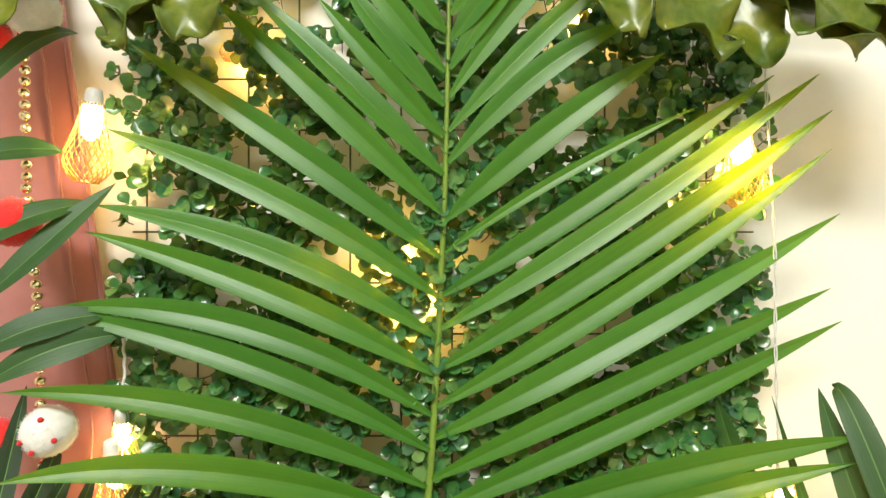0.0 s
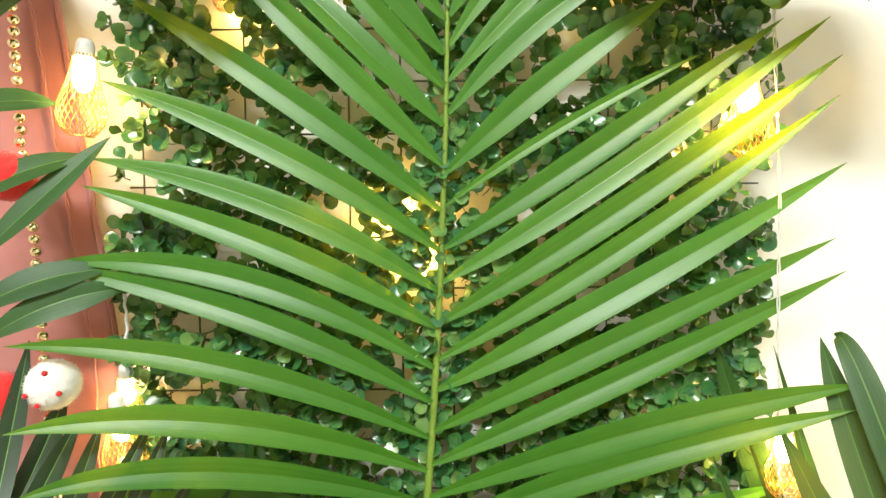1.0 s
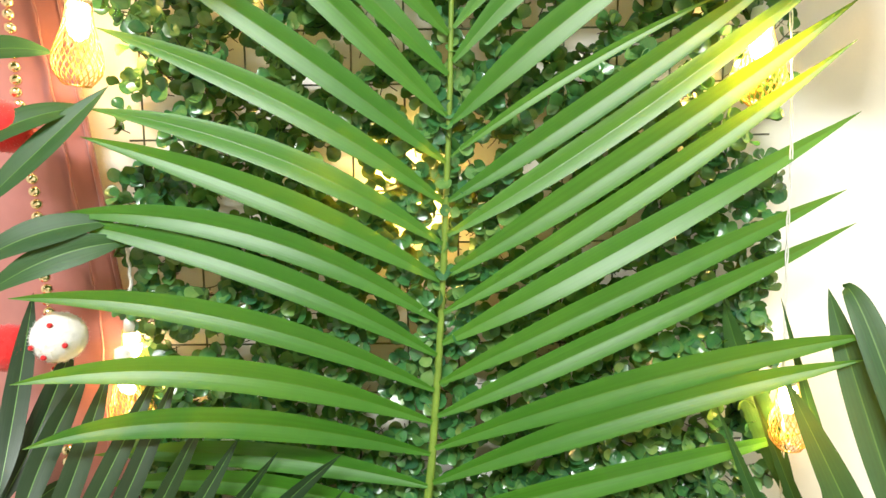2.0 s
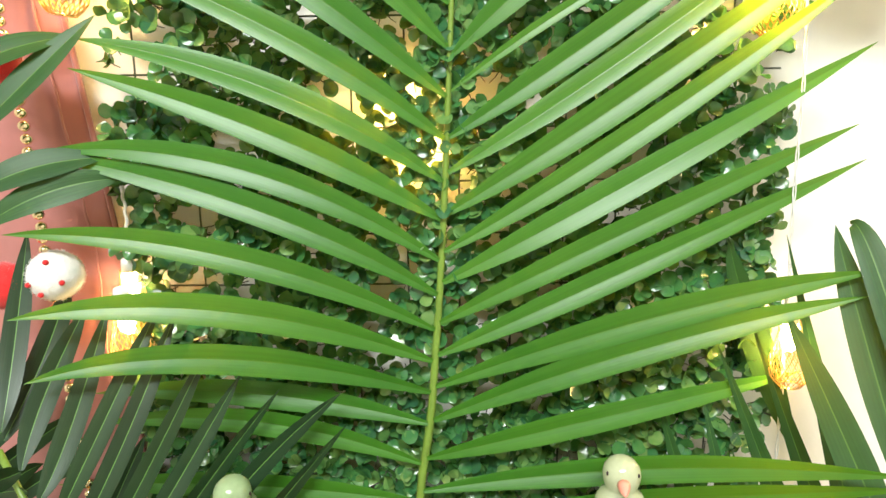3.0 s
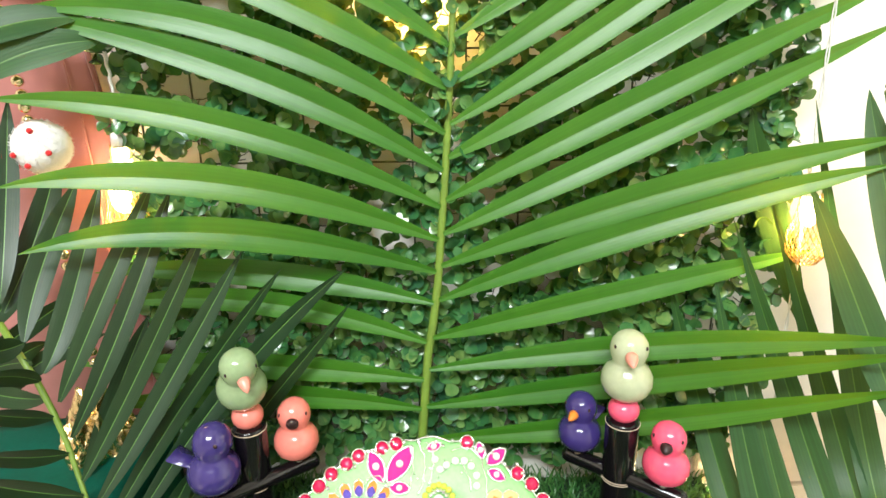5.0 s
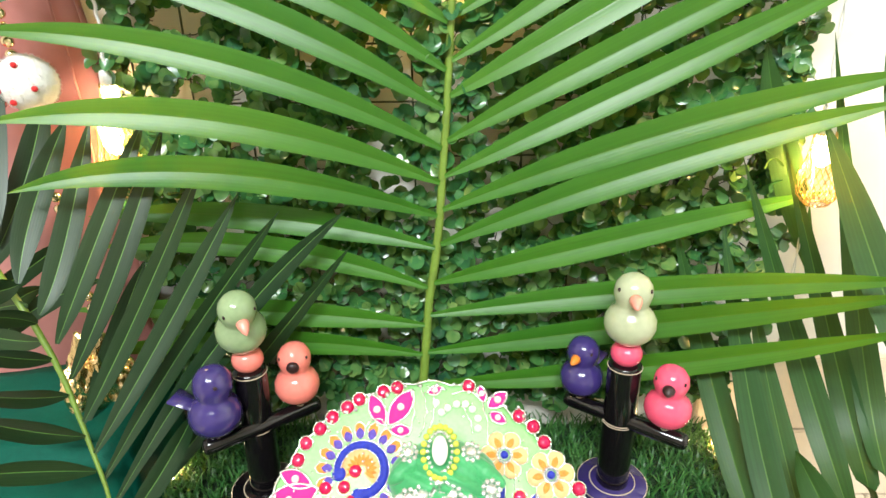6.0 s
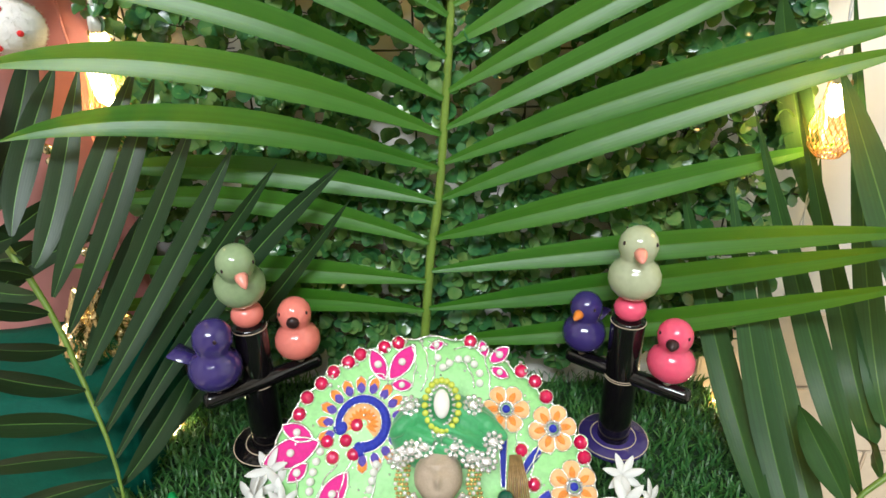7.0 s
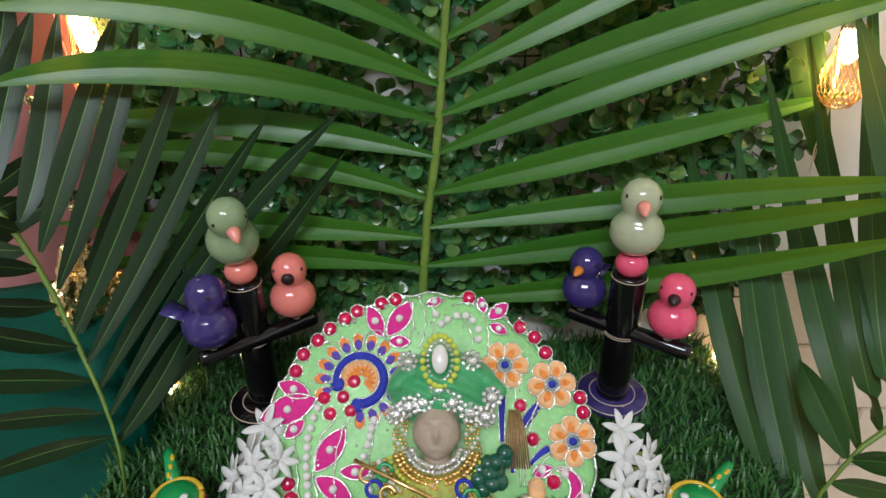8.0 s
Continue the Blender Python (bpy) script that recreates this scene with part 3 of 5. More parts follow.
def bird_stand(label, at, rod_a, rod_b, disc_mat, top, bead_mat, left, right):
    """A black lacquered post on a round disc; a cross rod through it carries two birds, and one sits on a bead on top."""
    st = thing("bird_stand", label, "toy bird stand", "painted bird stands", at=ALTAR @ pose(*at) @ Matrix.Scale(1.1, 4))
    part("base_disc", lathe(bmesh.new(), [(0.0215, 0.0), (0.0232, 0.001), (0.0235, 0.0035), (0.0225, 0.005), (0.0005, 0.0052)], 48, pose(0, 0, 0.008)), disc_mat, st)
    for r in (0.0231, 0.0150):
        bm = bmesh.new()
        pts = [(r * math.cos(a), r * math.sin(a), 0.0134 if r < 0.02 else 0.0122) for a in np.linspace(0, 2 * math.pi, 49)]
        part("disc_line", tube(bm, pts, 0.0004, 5), LINE, st, "fine cream turned line")
    part("post", lathe(bmesh.new(), [(0.0105, 0.012), (0.0107, 0.014), (0.0105, 0.104), (0.0102, 0.1055), (0.0088, 0.106)], 36), BLACK, st)
    for z in (0.0625, 0.0640, 0.1038):
        part("post_line", tube(bmesh.new(), [(0.01065 * math.cos(a), 0.01065 * math.sin(a), z) for a in np.linspace(0, 2 * math.pi, 37)], 0.0003, 5), LINE, st)
    a, b = (Vector(rod_a) - Vector(at)) / 1.1, (Vector(rod_b) - Vector(at)) / 1.1
    d = (b - a).normalized()
    bm = bmesh.new()
    lathe(bm, [(0.0022, 0), (0.0046, 0.0012), (0.0054, 0.004), (0.0054, (b - a).length - 0.004), (0.0046, (b - a).length - 0.0012), (0.0022, (b - a).length)], 20, Matrix.Translation(a) @ d.to_track_quat("Z", "Y").to_matrix().to_4x4())
    part("perch", bm, BLACK, st)
    part("bead", ball(bmesh.new(), (0, 0, 0.1130), 0.0098, (1, 1, 0.88), 24), bead_mat, st)
    make_bird(st, top[0], pose(0, 0, 0.1205), *top[1:])
    for end, s, (lab, *rest) in ((a, 0.13, left), (b, 0.18, right)):
        p = end + (b - a) * (s if end is a else -s)
        make_bird(st, lab, pose(p.x, p.y, p.z + 0.0078), *rest)
        part("peg", lathe(bmesh.new(), [(0.0030, 0.004), (0.0028, 0.0065), (0.0034, 0.0092)], 14, Matrix.Translation(p)), LINE, st, "short wooden peg under the bird")
    return st


bird_stand("black lacquered toy stand with sage, purple and salmon birds", (-0.147, 0.369, 0.0), (-0.1746, 0.3396, 0.073), (-0.1062, 0.3896, 0.0739), BLACK,
           ("sage green wooden bird", 0.90, SAGE, BEAK_PINK, 30, 28, 0.008, (0.0042, 0.010), False, -6), SALMON,
           ("purple wooden bird", 0.93, PURPLE, PURPLE, 84, 0, 0.016, (0.002, 0.002), False, 4), ("salmon pink wooden bird", 0.86, SALMON, DARK_PAINT, 8, 0, 0.006, (0.0046, 0.006), True))
bird_stand("black lacquered toy stand with pale sage, purple and rose birds", (0.113, 0.374, 0.0), (0.078, 0.3967, 0.073), (0.1508, 0.344, 0.0721), PURPLE,
           ("pale sage green wooden bird", 0.93, SAGE_PALE, BEAK_PINK, -10, 0, 0.008, (0.0042, 0.011)), ROSE,
           ("purple wooden bird", 0.84, PURPLE, ORANGE, -38, 0, 0.018, (0.0038, 0.009)), ("rose pink wooden bird", 0.83, ROSE, DARK_PAINT, -28, 0, 0.006, (0.0045, 0.007)))

# ---- the drape ----
def drape():
    verts, faces = [], []
    xs, zs = np.linspace(-0.75, 0, 90), np.linspace(-0.5, 0.95, 30)
    for z in zs:
        edge = -0.284 - 0.14 * max(0, z - 0.31) + 0.02 * min(0, z - 0.1)
        for x in xs:
            u = x * 55
            verts.append((edge + x, 0.505 + 0.005 * math.sin(u * 0.45 + z) + 0.0012 * math.sin(u * 2.3 + 1 + 2 * z) * (0.4 + 0.6 * math.sin(z * 3) ** 2), z))
    for j in range(29):
        for i in range(89):
            o = j * 90 + i
            faces.append((o, o + 1, o + 91, o + 90))
    hang = thing("drape", "pink satin drape hanging beside the leaf wall", "curtain")
    ob = part("cloth", (verts, [], faces), PINK, hang)
    part("seam", tube(bmesh.new(), [(-0.284 - 0.14 * max(0, z - 0.31) + 0.02 * min(0, z - 0.1) - 0.019 + 0.0006 * math.sin(z * 160), 0.4985, z) for z in np.linspace(0.0, 0.9, 120)], 0.0012, 6), PINK, hang, "stitched hem seam")
    part("hem", tube(bmesh.new(), [(-0.284 - 0.14 * max(0, z - 0.31) + 0.02 * min(0, z - 0.1), 0.504, z) for z in np.linspace(-0.4, 0.94, 60)], 0.0022, 8), PINK, hang, "rolled hem")
    m = ob.modifiers.new("thickness", "SOLIDIFY")
    m.thickness = 0.0012


drape()
LEFT_BLADES = [
    ((-0.350, 0.425, 0.549), (-0.316, 0.440, 0.600), (-0.293, 0.465, 0.618)),
    ((-0.350, 0.425, 0.510), (-0.324, 0.440, 0.521), (-0.303, 0.465, 0.523)),
    ((-0.350, 0.425, 0.441), (-0.320, 0.440, 0.467), (-0.279, 0.465, 0.483)),
    ((-0.342, 0.425, 0.404), (-0.307, 0.440, 0.445), (-0.263, 0.465, 0.498)),
    ((-0.350, 0.425, 0.362), (-0.311, 0.440, 0.385), (-0.265, 0.465, 0.393)),
    ((-0.342, 0.425, 0.342), (-0.298, 0.440, 0.368), (-0.255, 0.465, 0.377)),
]
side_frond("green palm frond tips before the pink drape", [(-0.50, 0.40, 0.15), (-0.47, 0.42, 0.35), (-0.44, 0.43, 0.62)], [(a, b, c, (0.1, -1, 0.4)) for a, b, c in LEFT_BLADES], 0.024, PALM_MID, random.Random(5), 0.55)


# ---- string lights in wire cages ----
CAGE_GOLD = mat("bronze_wire", (0.62, 0.40, 0.14), 0.35, 1.0, vary=0.15, scale=300)
CAGE = [(0.0085, 0.0), (0.0095, -0.012), (0.0125, -0.024), (0.0165, -0.036), (0.0185, -0.046), (0.0165, -0.056), (0.0095, -0.064)]


def cage_light(at, tilt, lamp, size=1.0):
    """A socket cap with a lit neck over a drop-shaped cage of crossed gold wires."""
    li = thing("string_light", "lit string light in a gold wire cage", "fairy light", "string lights on the wall", at=pose(*at, tilt[0], tilt[1], 0) @ Matrix.Scale(size, 4))
    part("socket", lathe(bmesh.new(), [(0.003, 0.012), (0.0055, 0.011), (0.0068, 0.006), (0.0070, 0.0), (0.0072, -0.002)][::-1], 20), WIRE, li, "clear plastic socket")
    part("bulb", lathe(bmesh.new(), [(0.0075, -0.002), (0.0078, -0.010), (0.0085, -0.018), (0.0065, -0.026), (0.002, -0.030)], 16), LED, li, "glowing warm bulb")
    bm = bmesh.new()
    prof = CAGE
    for k in range(22):
        for s in (-1, 1):
            pts = []
            for q in np.linspace(0, len(prof) - 1, 11):
                r = np.interp(q, range(len(prof)), [p[0] for p in prof])
                z = np.interp(q, range(len(prof)), [p[1] for p in prof])
                a = 2 * math.pi * k / 22 + s * q * 0.30
                pts.append((r * math.cos(a), r * math.sin(a), z))
            tube(bm, pts, 0.0004, 4)
    tagged(part("wire_cage", bm, CAGE_GOLD, li, "gold wire mesh cage"), kind="stuff")
    part("rim", tube(bmesh.new(), [(0.0095 * math.cos(a), 0.0095 * math.sin(a), -0.064) for a in np.linspace(0, 2 * math.pi, 25)], 0.0008, 6), GOLD, li)
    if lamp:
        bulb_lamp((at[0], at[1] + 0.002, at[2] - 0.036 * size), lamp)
    return li


# last two: unseen bulbs added behind the leaflets, for the glow on the foil
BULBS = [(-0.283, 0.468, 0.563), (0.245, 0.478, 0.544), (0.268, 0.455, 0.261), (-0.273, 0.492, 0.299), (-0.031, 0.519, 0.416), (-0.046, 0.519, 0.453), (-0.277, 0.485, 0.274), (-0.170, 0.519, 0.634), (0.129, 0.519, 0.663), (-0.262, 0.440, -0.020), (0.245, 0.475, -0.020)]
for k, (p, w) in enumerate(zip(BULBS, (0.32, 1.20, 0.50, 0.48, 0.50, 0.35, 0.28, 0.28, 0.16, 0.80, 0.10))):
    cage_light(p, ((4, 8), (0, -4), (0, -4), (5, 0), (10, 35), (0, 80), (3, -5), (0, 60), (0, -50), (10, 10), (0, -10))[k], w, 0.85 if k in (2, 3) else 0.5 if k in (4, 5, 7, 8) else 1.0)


def wire(pts, label):
    w = thing("light_wire", label, "wire", "wires of the string lights")
    for off in (0.0, 1.0):
        ps = []
        for i in range(121):
            s = i / 120 * (len(pts) - 1)
            k = min(int(s), len(pts) - 2)
            p = Vector(pts[k]).lerp(Vector(pts[k + 1]), s - k)
            a = i * 0.9 + off * math.pi
            ps.append(p + Vector((0.0009 * math.cos(a) + 0.0006 * math.sin(i * 0.21), 0.0009 * math.sin(a), 0)))
        part("strand", tube(bmesh.new(), ps, 0.0006, 5), WIRE, w)


wire([(0.258, 0.470, 0.74), (0.262, 0.470, 0.60), (0.268, 0.468, 0.45), (0.270, 0.466, 0.30), (0.262, 0.452, 0.274), (0.275, 0.47, 0.20), (0.285, 0.48, 0.05)], "twisted clear wire hanging beside the leaf wall")
wire([(-0.268, 0.485, 0.37), (-0.264, 0.480, 0.345), (-0.264, 0.476, 0.316)], "twisted clear wire hanging by the drape")


# ---- bead garland with wool balls ----
def wool_ball(parent, c, r, material, name, rng):
    bm = ball(bmesh.new(), c, r * 0.90, seg=28)
    n = 1600
    for k in range(n):
        d = Vector((rng.gauss(0, 1), rng.gauss(0, 1), rng.gauss(0, 1))).normalized()
        u = d.orthogonal().normalized() * 0.0006
        p = Vector(c) + d * r * 0.80
        q = Vector(c) + (d + Vector((rng.uniform(-.2, .2), rng.uniform(-.2, .2), rng.uniform(-.2, .2)))).normalized() * r * rng.uniform(0.92, 1.0)
        w = d.cross(u)
        vs = [bm.verts.new(p + u), bm.verts.new(p - u * 0.5 + w), bm.verts.new(p - u * 0.5 - w), bm.verts.new(q)]
        for a, b in ((0, 1), (1, 2), (2, 0)):
            bm.faces.new((vs[a], vs[b], vs[3]))
    return part(name, bm, material, parent)


def garland():
    g = thing("bead_garland", "hanging garland of gold beads and red and white wool balls", "garland")
    rng = random.Random(21)
    me = None
    way = [(-0.338, 0.462, 0.72), (-0.333, 0.462, 0.58), (-0.331, 0.460, 0.49), (-0.324, 0.460, 0.42), (-0.318, 0.458, 0.26), (-0.312, 0.455, 0.16), (-0.305, 0.452, 0.08)]
    z = 0.72
    while z > 0.07:
        x = float(np.interp(z, [p[2] for p in way][::-1], [p[0] for p in way][::-1]))
        if me is None:
            ob = part("bead", ball(bmesh.new(), (0, 0, 0), 0.0043, (1, 1, 1), 16), BEAD_GOLD, g, "shiny gold bead")
            me = ob.data
        else:
            ob = new("bead", me)
            ob.parent = g
        ob.location = (x + rng.uniform(-0.0006, 0.0006), 0.460 + rng.uniform(-0.0006, 0.0006), z)
        z -= 0.0098 if rng.random() < 0.5 else 0.0092
    for c, m, r in (((-0.322, 0.452, 0.632), WOOL_WHITE, 0.023), ((-0.336, 0.452, 0.466), WOOL_RED, 0.021), ((-0.308, 0.452, 0.303), WOOL_WHITE, 0.0215), ((-0.345, 0.448, 0.296), WOOL_RED, 0.020), ((-0.350, 0.448, 0.610), WOOL_RED, 0.016)):
        wool_ball(g, c, r, m, "wool_ball", rng)
    # red dots stitched on the white wool
    for dx, dz in ((-0.010, -0.004), (0.004, 0.013), (0.014, -0.003), (-0.002, -0.012)):
        wool_ball(g, (-0.308 + dx, 0.452 - math.sqrt(max(0.0, 0.0205 ** 2 - dx * dx - dz * dz)), 0.303 + dz), 0.0022, WOOL_RED, "wool_dot", rng)


garland()


# ---- broad glossy leaves over the top ----
def broad_leaf(parent, foot, tip, width, face, rng):
    foot, tip = Vector(foot), Vector(tip)
    d = tip - foot
    length = d.length
    d.normalize()
    nrm = Vector(face)
    nrm = (nrm - d * nrm.dot(d)).normalized()
    side = d.cross(nrm)
    verts, faces = [], []
    n, m = 22, 14
    ph, ph2 = rng.uniform(0, 6), rng.uniform(0, 6)
    for i in range(n + 1):
        s = i / n
        w = width / 2 * (math.sin(math.pi * min(1, s * 0.93 + 0.05)) ** 0.62) * (1 - 0.25 * s)
        for k in range(m + 1):
            x = 2 * k / m - 1
            ruffle = 0.24 * x * x * math.sin(s * 14 + ph + (2 if x > 0 else 0)) + 0.10 * x * math.sin(s * 25 + ph2)
            lift = 0.18 * abs(x) ** 1.3 + ruffle - 0.35 * (s - 0.4) ** 2 * length / width
            verts.append(tuple(foot + d * (s * length) + side * (x * w) + nrm * (lift * width * 0.5)))
    for i in range(n):
        for k in range(m):
            o = i * (m + 1) + k
            faces.append((o, o + 1, o + m + 2, o + m + 1))
    leaf = part("leaf", (verts, [], faces), GLOSS_LEAF, parent)
    mod = leaf.modifiers.new("thickness", "SOLIDIFY")
    mod.thickness = 0.0008
    part("vein", tube(bmesh.new(), [foot + d * (length * s) + nrm * (-0.0004 - 0.175 * (s - 0.4) ** 2 * length) for s in np.linspace(0, 0.97, 10)], 0.0009, 6, 0.3), MIDRIB, leaf)


def leaf_spray(label, stem, leaves, seed):
    sp = thing("leaf_spray", label, "artificial leaves", "broad leaves over the leaf wall")
    part("stem", tube(bmesh.new(), stem, 0.003, 8), STEM, sp)
    rng = random.Random(seed)
    for a, b, w, f in leaves:
        broad_leaf(sp, a, b, w, f, rng)


leaf_spray("spray of broad glossy green leaves with wavy rims", [(0.12, 0.46, 0.70), (0.22, 0.45, 0.69), (0.36, 0.45, 0.68)], [
    ((0.150, 0.440, 0.690), (0.195, 0.395, 0.578), 0.085, (0.2, -1, 0.5)),
    ((0.195, 0.440, 0.690), (0.232, 0.405, 0.576), 0.070, (-0.3, -1, 0.2)),
    ((0.225, 0.420, 0.630), (0.345, 0.390, 0.572), 0.075, (0.1, -0.8, 0.8)),
    ((0.250, 0.430, 0.690), (0.282, 0.385, 0.578), 0.085, (0.3, -1, 0.7)),
    ((0.310, 0.430, 0.680), (0.345, 0.385, 0.574), 0.085, (-0.2, -1, 0.5)),
    ((0.110, 0.440, 0.690), (0.138, 0.400, 0.596), 0.055, (-0.2, -1, 0.5))], 2)
leaf_spray("spray of dark broad glossy leaves hanging over the wall", [(-0.12, 0.46, 0.71), (-0.22, 0.45, 0.70), (-0.36, 0.45, 0.69)], [
    ((-0.160, 0.440, 0.690), (-0.185, 0.395, 0.592), 0.075, (0.2, -1, 0.6)),
    ((-0.210, 0.440, 0.690), (-0.232, 0.400, 0.590), 0.070, (-0.2, -1, 0.5)),
    ((-0.250, 0.440, 0.690), (-0.215, 0.410, 0.600), 0.060, (0.3, -1, 0.4)),
    ((-0.310, 0.430, 0.690), (-0.300, 0.385, 0.598), 0.060, (0.1, -1, 0.5)),
    ((-0.360, 0.420, 0.690), (-0.345, 0.380, 0.596), 0.070, (0.1, -1, 0.5))], 6)

# ---- cloth-wrapped box, foil, wall tiles ----
tb = thing("gift_box", "box wrapped in teal cloth beside the altar", "box", at=pose(-0.345, 0.425, -0.045, 0, 0, 8))
bm = box(bmesh.new(), -0.085, 0.085, -0.065, 0.065, -0.182, 0.094, 0.006)
bmesh.ops.subdivide_edges(bm, edges=[e for e in bm.edges if e.calc_length() > 0.05], cuts=10, use_grid_fill=True)
for v in bm.verts:
    v.co += Vector((0, noise.noise(v.co * 22), noise.noise(v.co * 18 + Vector((3, 0, 0))))) * 0.004
part("cloth", bm, TEAL, tb)
foil = thing("foil_crown", "crumpled gold foil tuft on the teal box", "foil", at=pose(-0.306, 0.440, 0.046))
bm = bmesh.new()
bmesh.ops.create_icosphere(bm, subdivisions=5, radius=0.026)
for v in bm.verts:
    v.co = v.co * (1 + 0.30 * noise.noise(v.co * 90) + 0.12 * noise.noise(v.co * 260)) * (1.0 if v.co.z > 0 else 0.7)
    v.co.z = max(v.co.z, -0.002) * 2.1
part("foil", bm, GOLD_FOIL, foil, smooth=False)

dado = tagged(new("wall_tiles"), "cream ceramic tiles at the foot of the wall", "tiles", kind="structure")
tile_me = bpy.data.meshes.new("tile")
bm = box(bmesh.new(), -0.099, 0.099, -0.005, 0.005, -0.0415, 0.0415, 0.0015)
bm.to_mesh(tile_me)
bm.free()
tile_me.materials.append(TILE)
for row in range(3):
    for col in range(5):
        ob = new("tile", tile_me)
        ob.parent = dado
        ob.location = (0.34 + 0.2 * col + (0.1 if row % 2 else 0), 0.524, -0.052 - 0.086 * (row) + 0.04)

# ---- the embroidered fan behind the figure, in its own reclined plane ----
FAN = ALTAR @ Matrix(((1, 0, 0, -0.0170), (0, 0.687, -0.727, 0.3017), (0, 0.727, 0.687, 0.0277), (0, 0, 0, 1)))


def pad(outline, w0, h, dome=0.0):
    """A raised patch of the outline (u, v), h thick over the height w0, with a soft domed face."""
    bm = bmesh.new()
    n = len(outline)
    cu, cv = sum(p[0] for p in outline) / n, sum(p[1] for p in outline) / n
    rings = []
    for k, hh in ((1.0, 0.0), (0.99, h * 0.6), (0.93, h), (0.5, h + dome * 0.8)):
        rings.append([bm.verts.new((cu + (u - cu) * k, cv + (v - cv) * k, w0 + hh)) for u, v in outline])
    for a, b in zip(rings, rings[1:]):
        for k in range(n):
            bm.faces.new((a[k], a[(k + 1) % n], b[(k + 1) % n], b[k]))
    top = bm.verts.new((cu, cv, w0 + h + dome))
    for k in range(n):
        bm.faces.new((rings[-1][k], rings[-1][(k + 1) % n], top))
    return bm


def band(outer, inner, w0, h):
    """A raised strip between two edges of as many points."""
    bm = bmesh.new()
    rows = [[bm.verts.new((u, v, w)) for u, v in e] for e, w in ((outer, w0), (outer, w0 + h), (inner, w0 + h), (inner, w0))]
    n = len(outer)
    for a, b in zip(rows, rows[1:] + rows[:1]):
        for k in range(n - 1):
            bm.faces.new((a[k], a[k + 1], b[k + 1], b[k]))
    for k in (0, n - 1):
        bm.faces.new([r[k] for r in rows])
    return bm


def cord(outline, w, r=0.0009, closed=True):
    """A twisted thread laid along an outline."""
    pts = list(outline) + ([outline[0]] if closed else [])
    fine = []
    for (a, b), (c, d) in zip(pts, pts[1:]):
        n = max(1, int(math.hypot(c - a, d - b) / 0.0011))
        fine += [(a + (c - a) * i / n, b + (d - b) * i / n) for i in range(n)]
    fine.append(pts[-1])
    return tube(bmesh.new(), [(u, v, w + (0.00035 if i % 2 else 0)) for i, (u, v) in enumerate(fine)], r, 5)


def lens_shape(a, b, fat=0.42, n=11):
    """A leaf outline from a to b."""
    (ax, ay), (bx, by) = a, b
    dx, dy = bx - ax, by - ay
    out = []
    for s in np.linspace(0, 1, n):
        w = 0.5 * fat * math.sin(math.pi * s) ** 0.8
        out.append((ax + dx * s - dy * w, ay + dy * s + dx * w))
    for s in np.linspace(1, 0, n)[1:-1]:
        w = 0.5 * fat * math.sin(math.pi * s) ** 0.8
        out.append((ax + dx * s + dy * w, ay + dy * s - dx * w))
    return out


RUBIES = [(-0.0282, 0.0989), (-0.0378, 0.0962), (-0.0541, 0.0910), (-0.0621, 0.0858), (-0.0720, 0.0792), (-0.0798, 0.0716), (-0.0887, 0.0623), (-0.0932, 0.0516), (-0.0545, 0.0447), (-0.0735, 0.0345), (-0.0612, 0.0349), (-0.0693, 0.0244), (-0.0560, 0.0262), (-0.0936, -0.0176), (-0.0914, -0.0262), (0.0214, 0.0997), (0.0554, 0.0793), (0.0646, 0.0726), (0.0713, 0.0623), (0.0919, 0.0334), (0.0934, 0.0242), (0.0532, 0.0288), (0.0602, 0.0081), (0.0605, -0.0196), (0.0722, -0.0173)]
PETALS = [((-0.0466, 0.0945), (-0.0364, 0.0734)), ((-0.0170, 0.0975), (-0.0335, 0.0737)), ((-0.0324, 0.0708), (-0.0177, 0.0698)), ((-0.1042, 0.0442), (-0.0824, 0.0357)), ((-0.1146, 0.0203), (-0.0782, 0.0342)), ((-0.0975, 0.0097), (-0.0854, 0.0208)), ((-0.0589, 0.0158), (-0.0769, -0.0106)), ((-0.0617, -0.0106), (-0.0415, -0.0107)), ((-0.0767, -0.0139), (-0.0529, -0.0273)), ((-0.0072, 0.0951), (0.0034, 0.0986)), ((0.0290, 0.1002), (0.0317, 0.0886)), ((0.0344, 0.0850), (0.0478, 0.0952)), ((0.0350, 0.0815), (0.0466, 0.0752)), ((0.0587, -0.0131), (0.0719, -0.0086))]
PEARLS = [(-0.0774, 0.0281), (-0.0796, 0.0220), (-0.0812, 0.0156), (-0.0825, 0.0098), (-0.0827, 0.0041), (-0.0828, -0.0019), (-0.0825, -0.0075), (-0.0818, -0.0131), (-0.0812, -0.0184), (-0.0805, -0.0242), (-0.0407, 0.0202), (-0.0422, 0.0154), (-0.0431, 0.0104), (-0.0443, 0.0052), (-0.0467, -0.0015), (-0.0436, -0.0174), (-0.0422, -0.0216), (-0.0010, 0.0883), (0.0024, 0.0818), (0.0068, 0.0847), (0.0130, 0.0873), (0.0191, 0.0873), (0.0237, 0.0839), (0.0272, 0.0778), (0.0271, 0.0712), (0.0649, -0.0094), (0.0789, -0.0125), (0.0909, -0.0260)]
FLOWERS = [(0.0441, 0.0544), (0.0740, 0.0419), (0.0851, 0.0068)]
BLUE_STEMS = [((0.0418, 0.0372), (0.0411, 0.0213), (0.0409, 0.0058)), ((0.0652, 0.0289), (0.0529, 0.0141), (0.0466, -0.0118)), ((0.0704, 0.0025), (0.0642, -0.0008), (0.0578, -0.0073))]
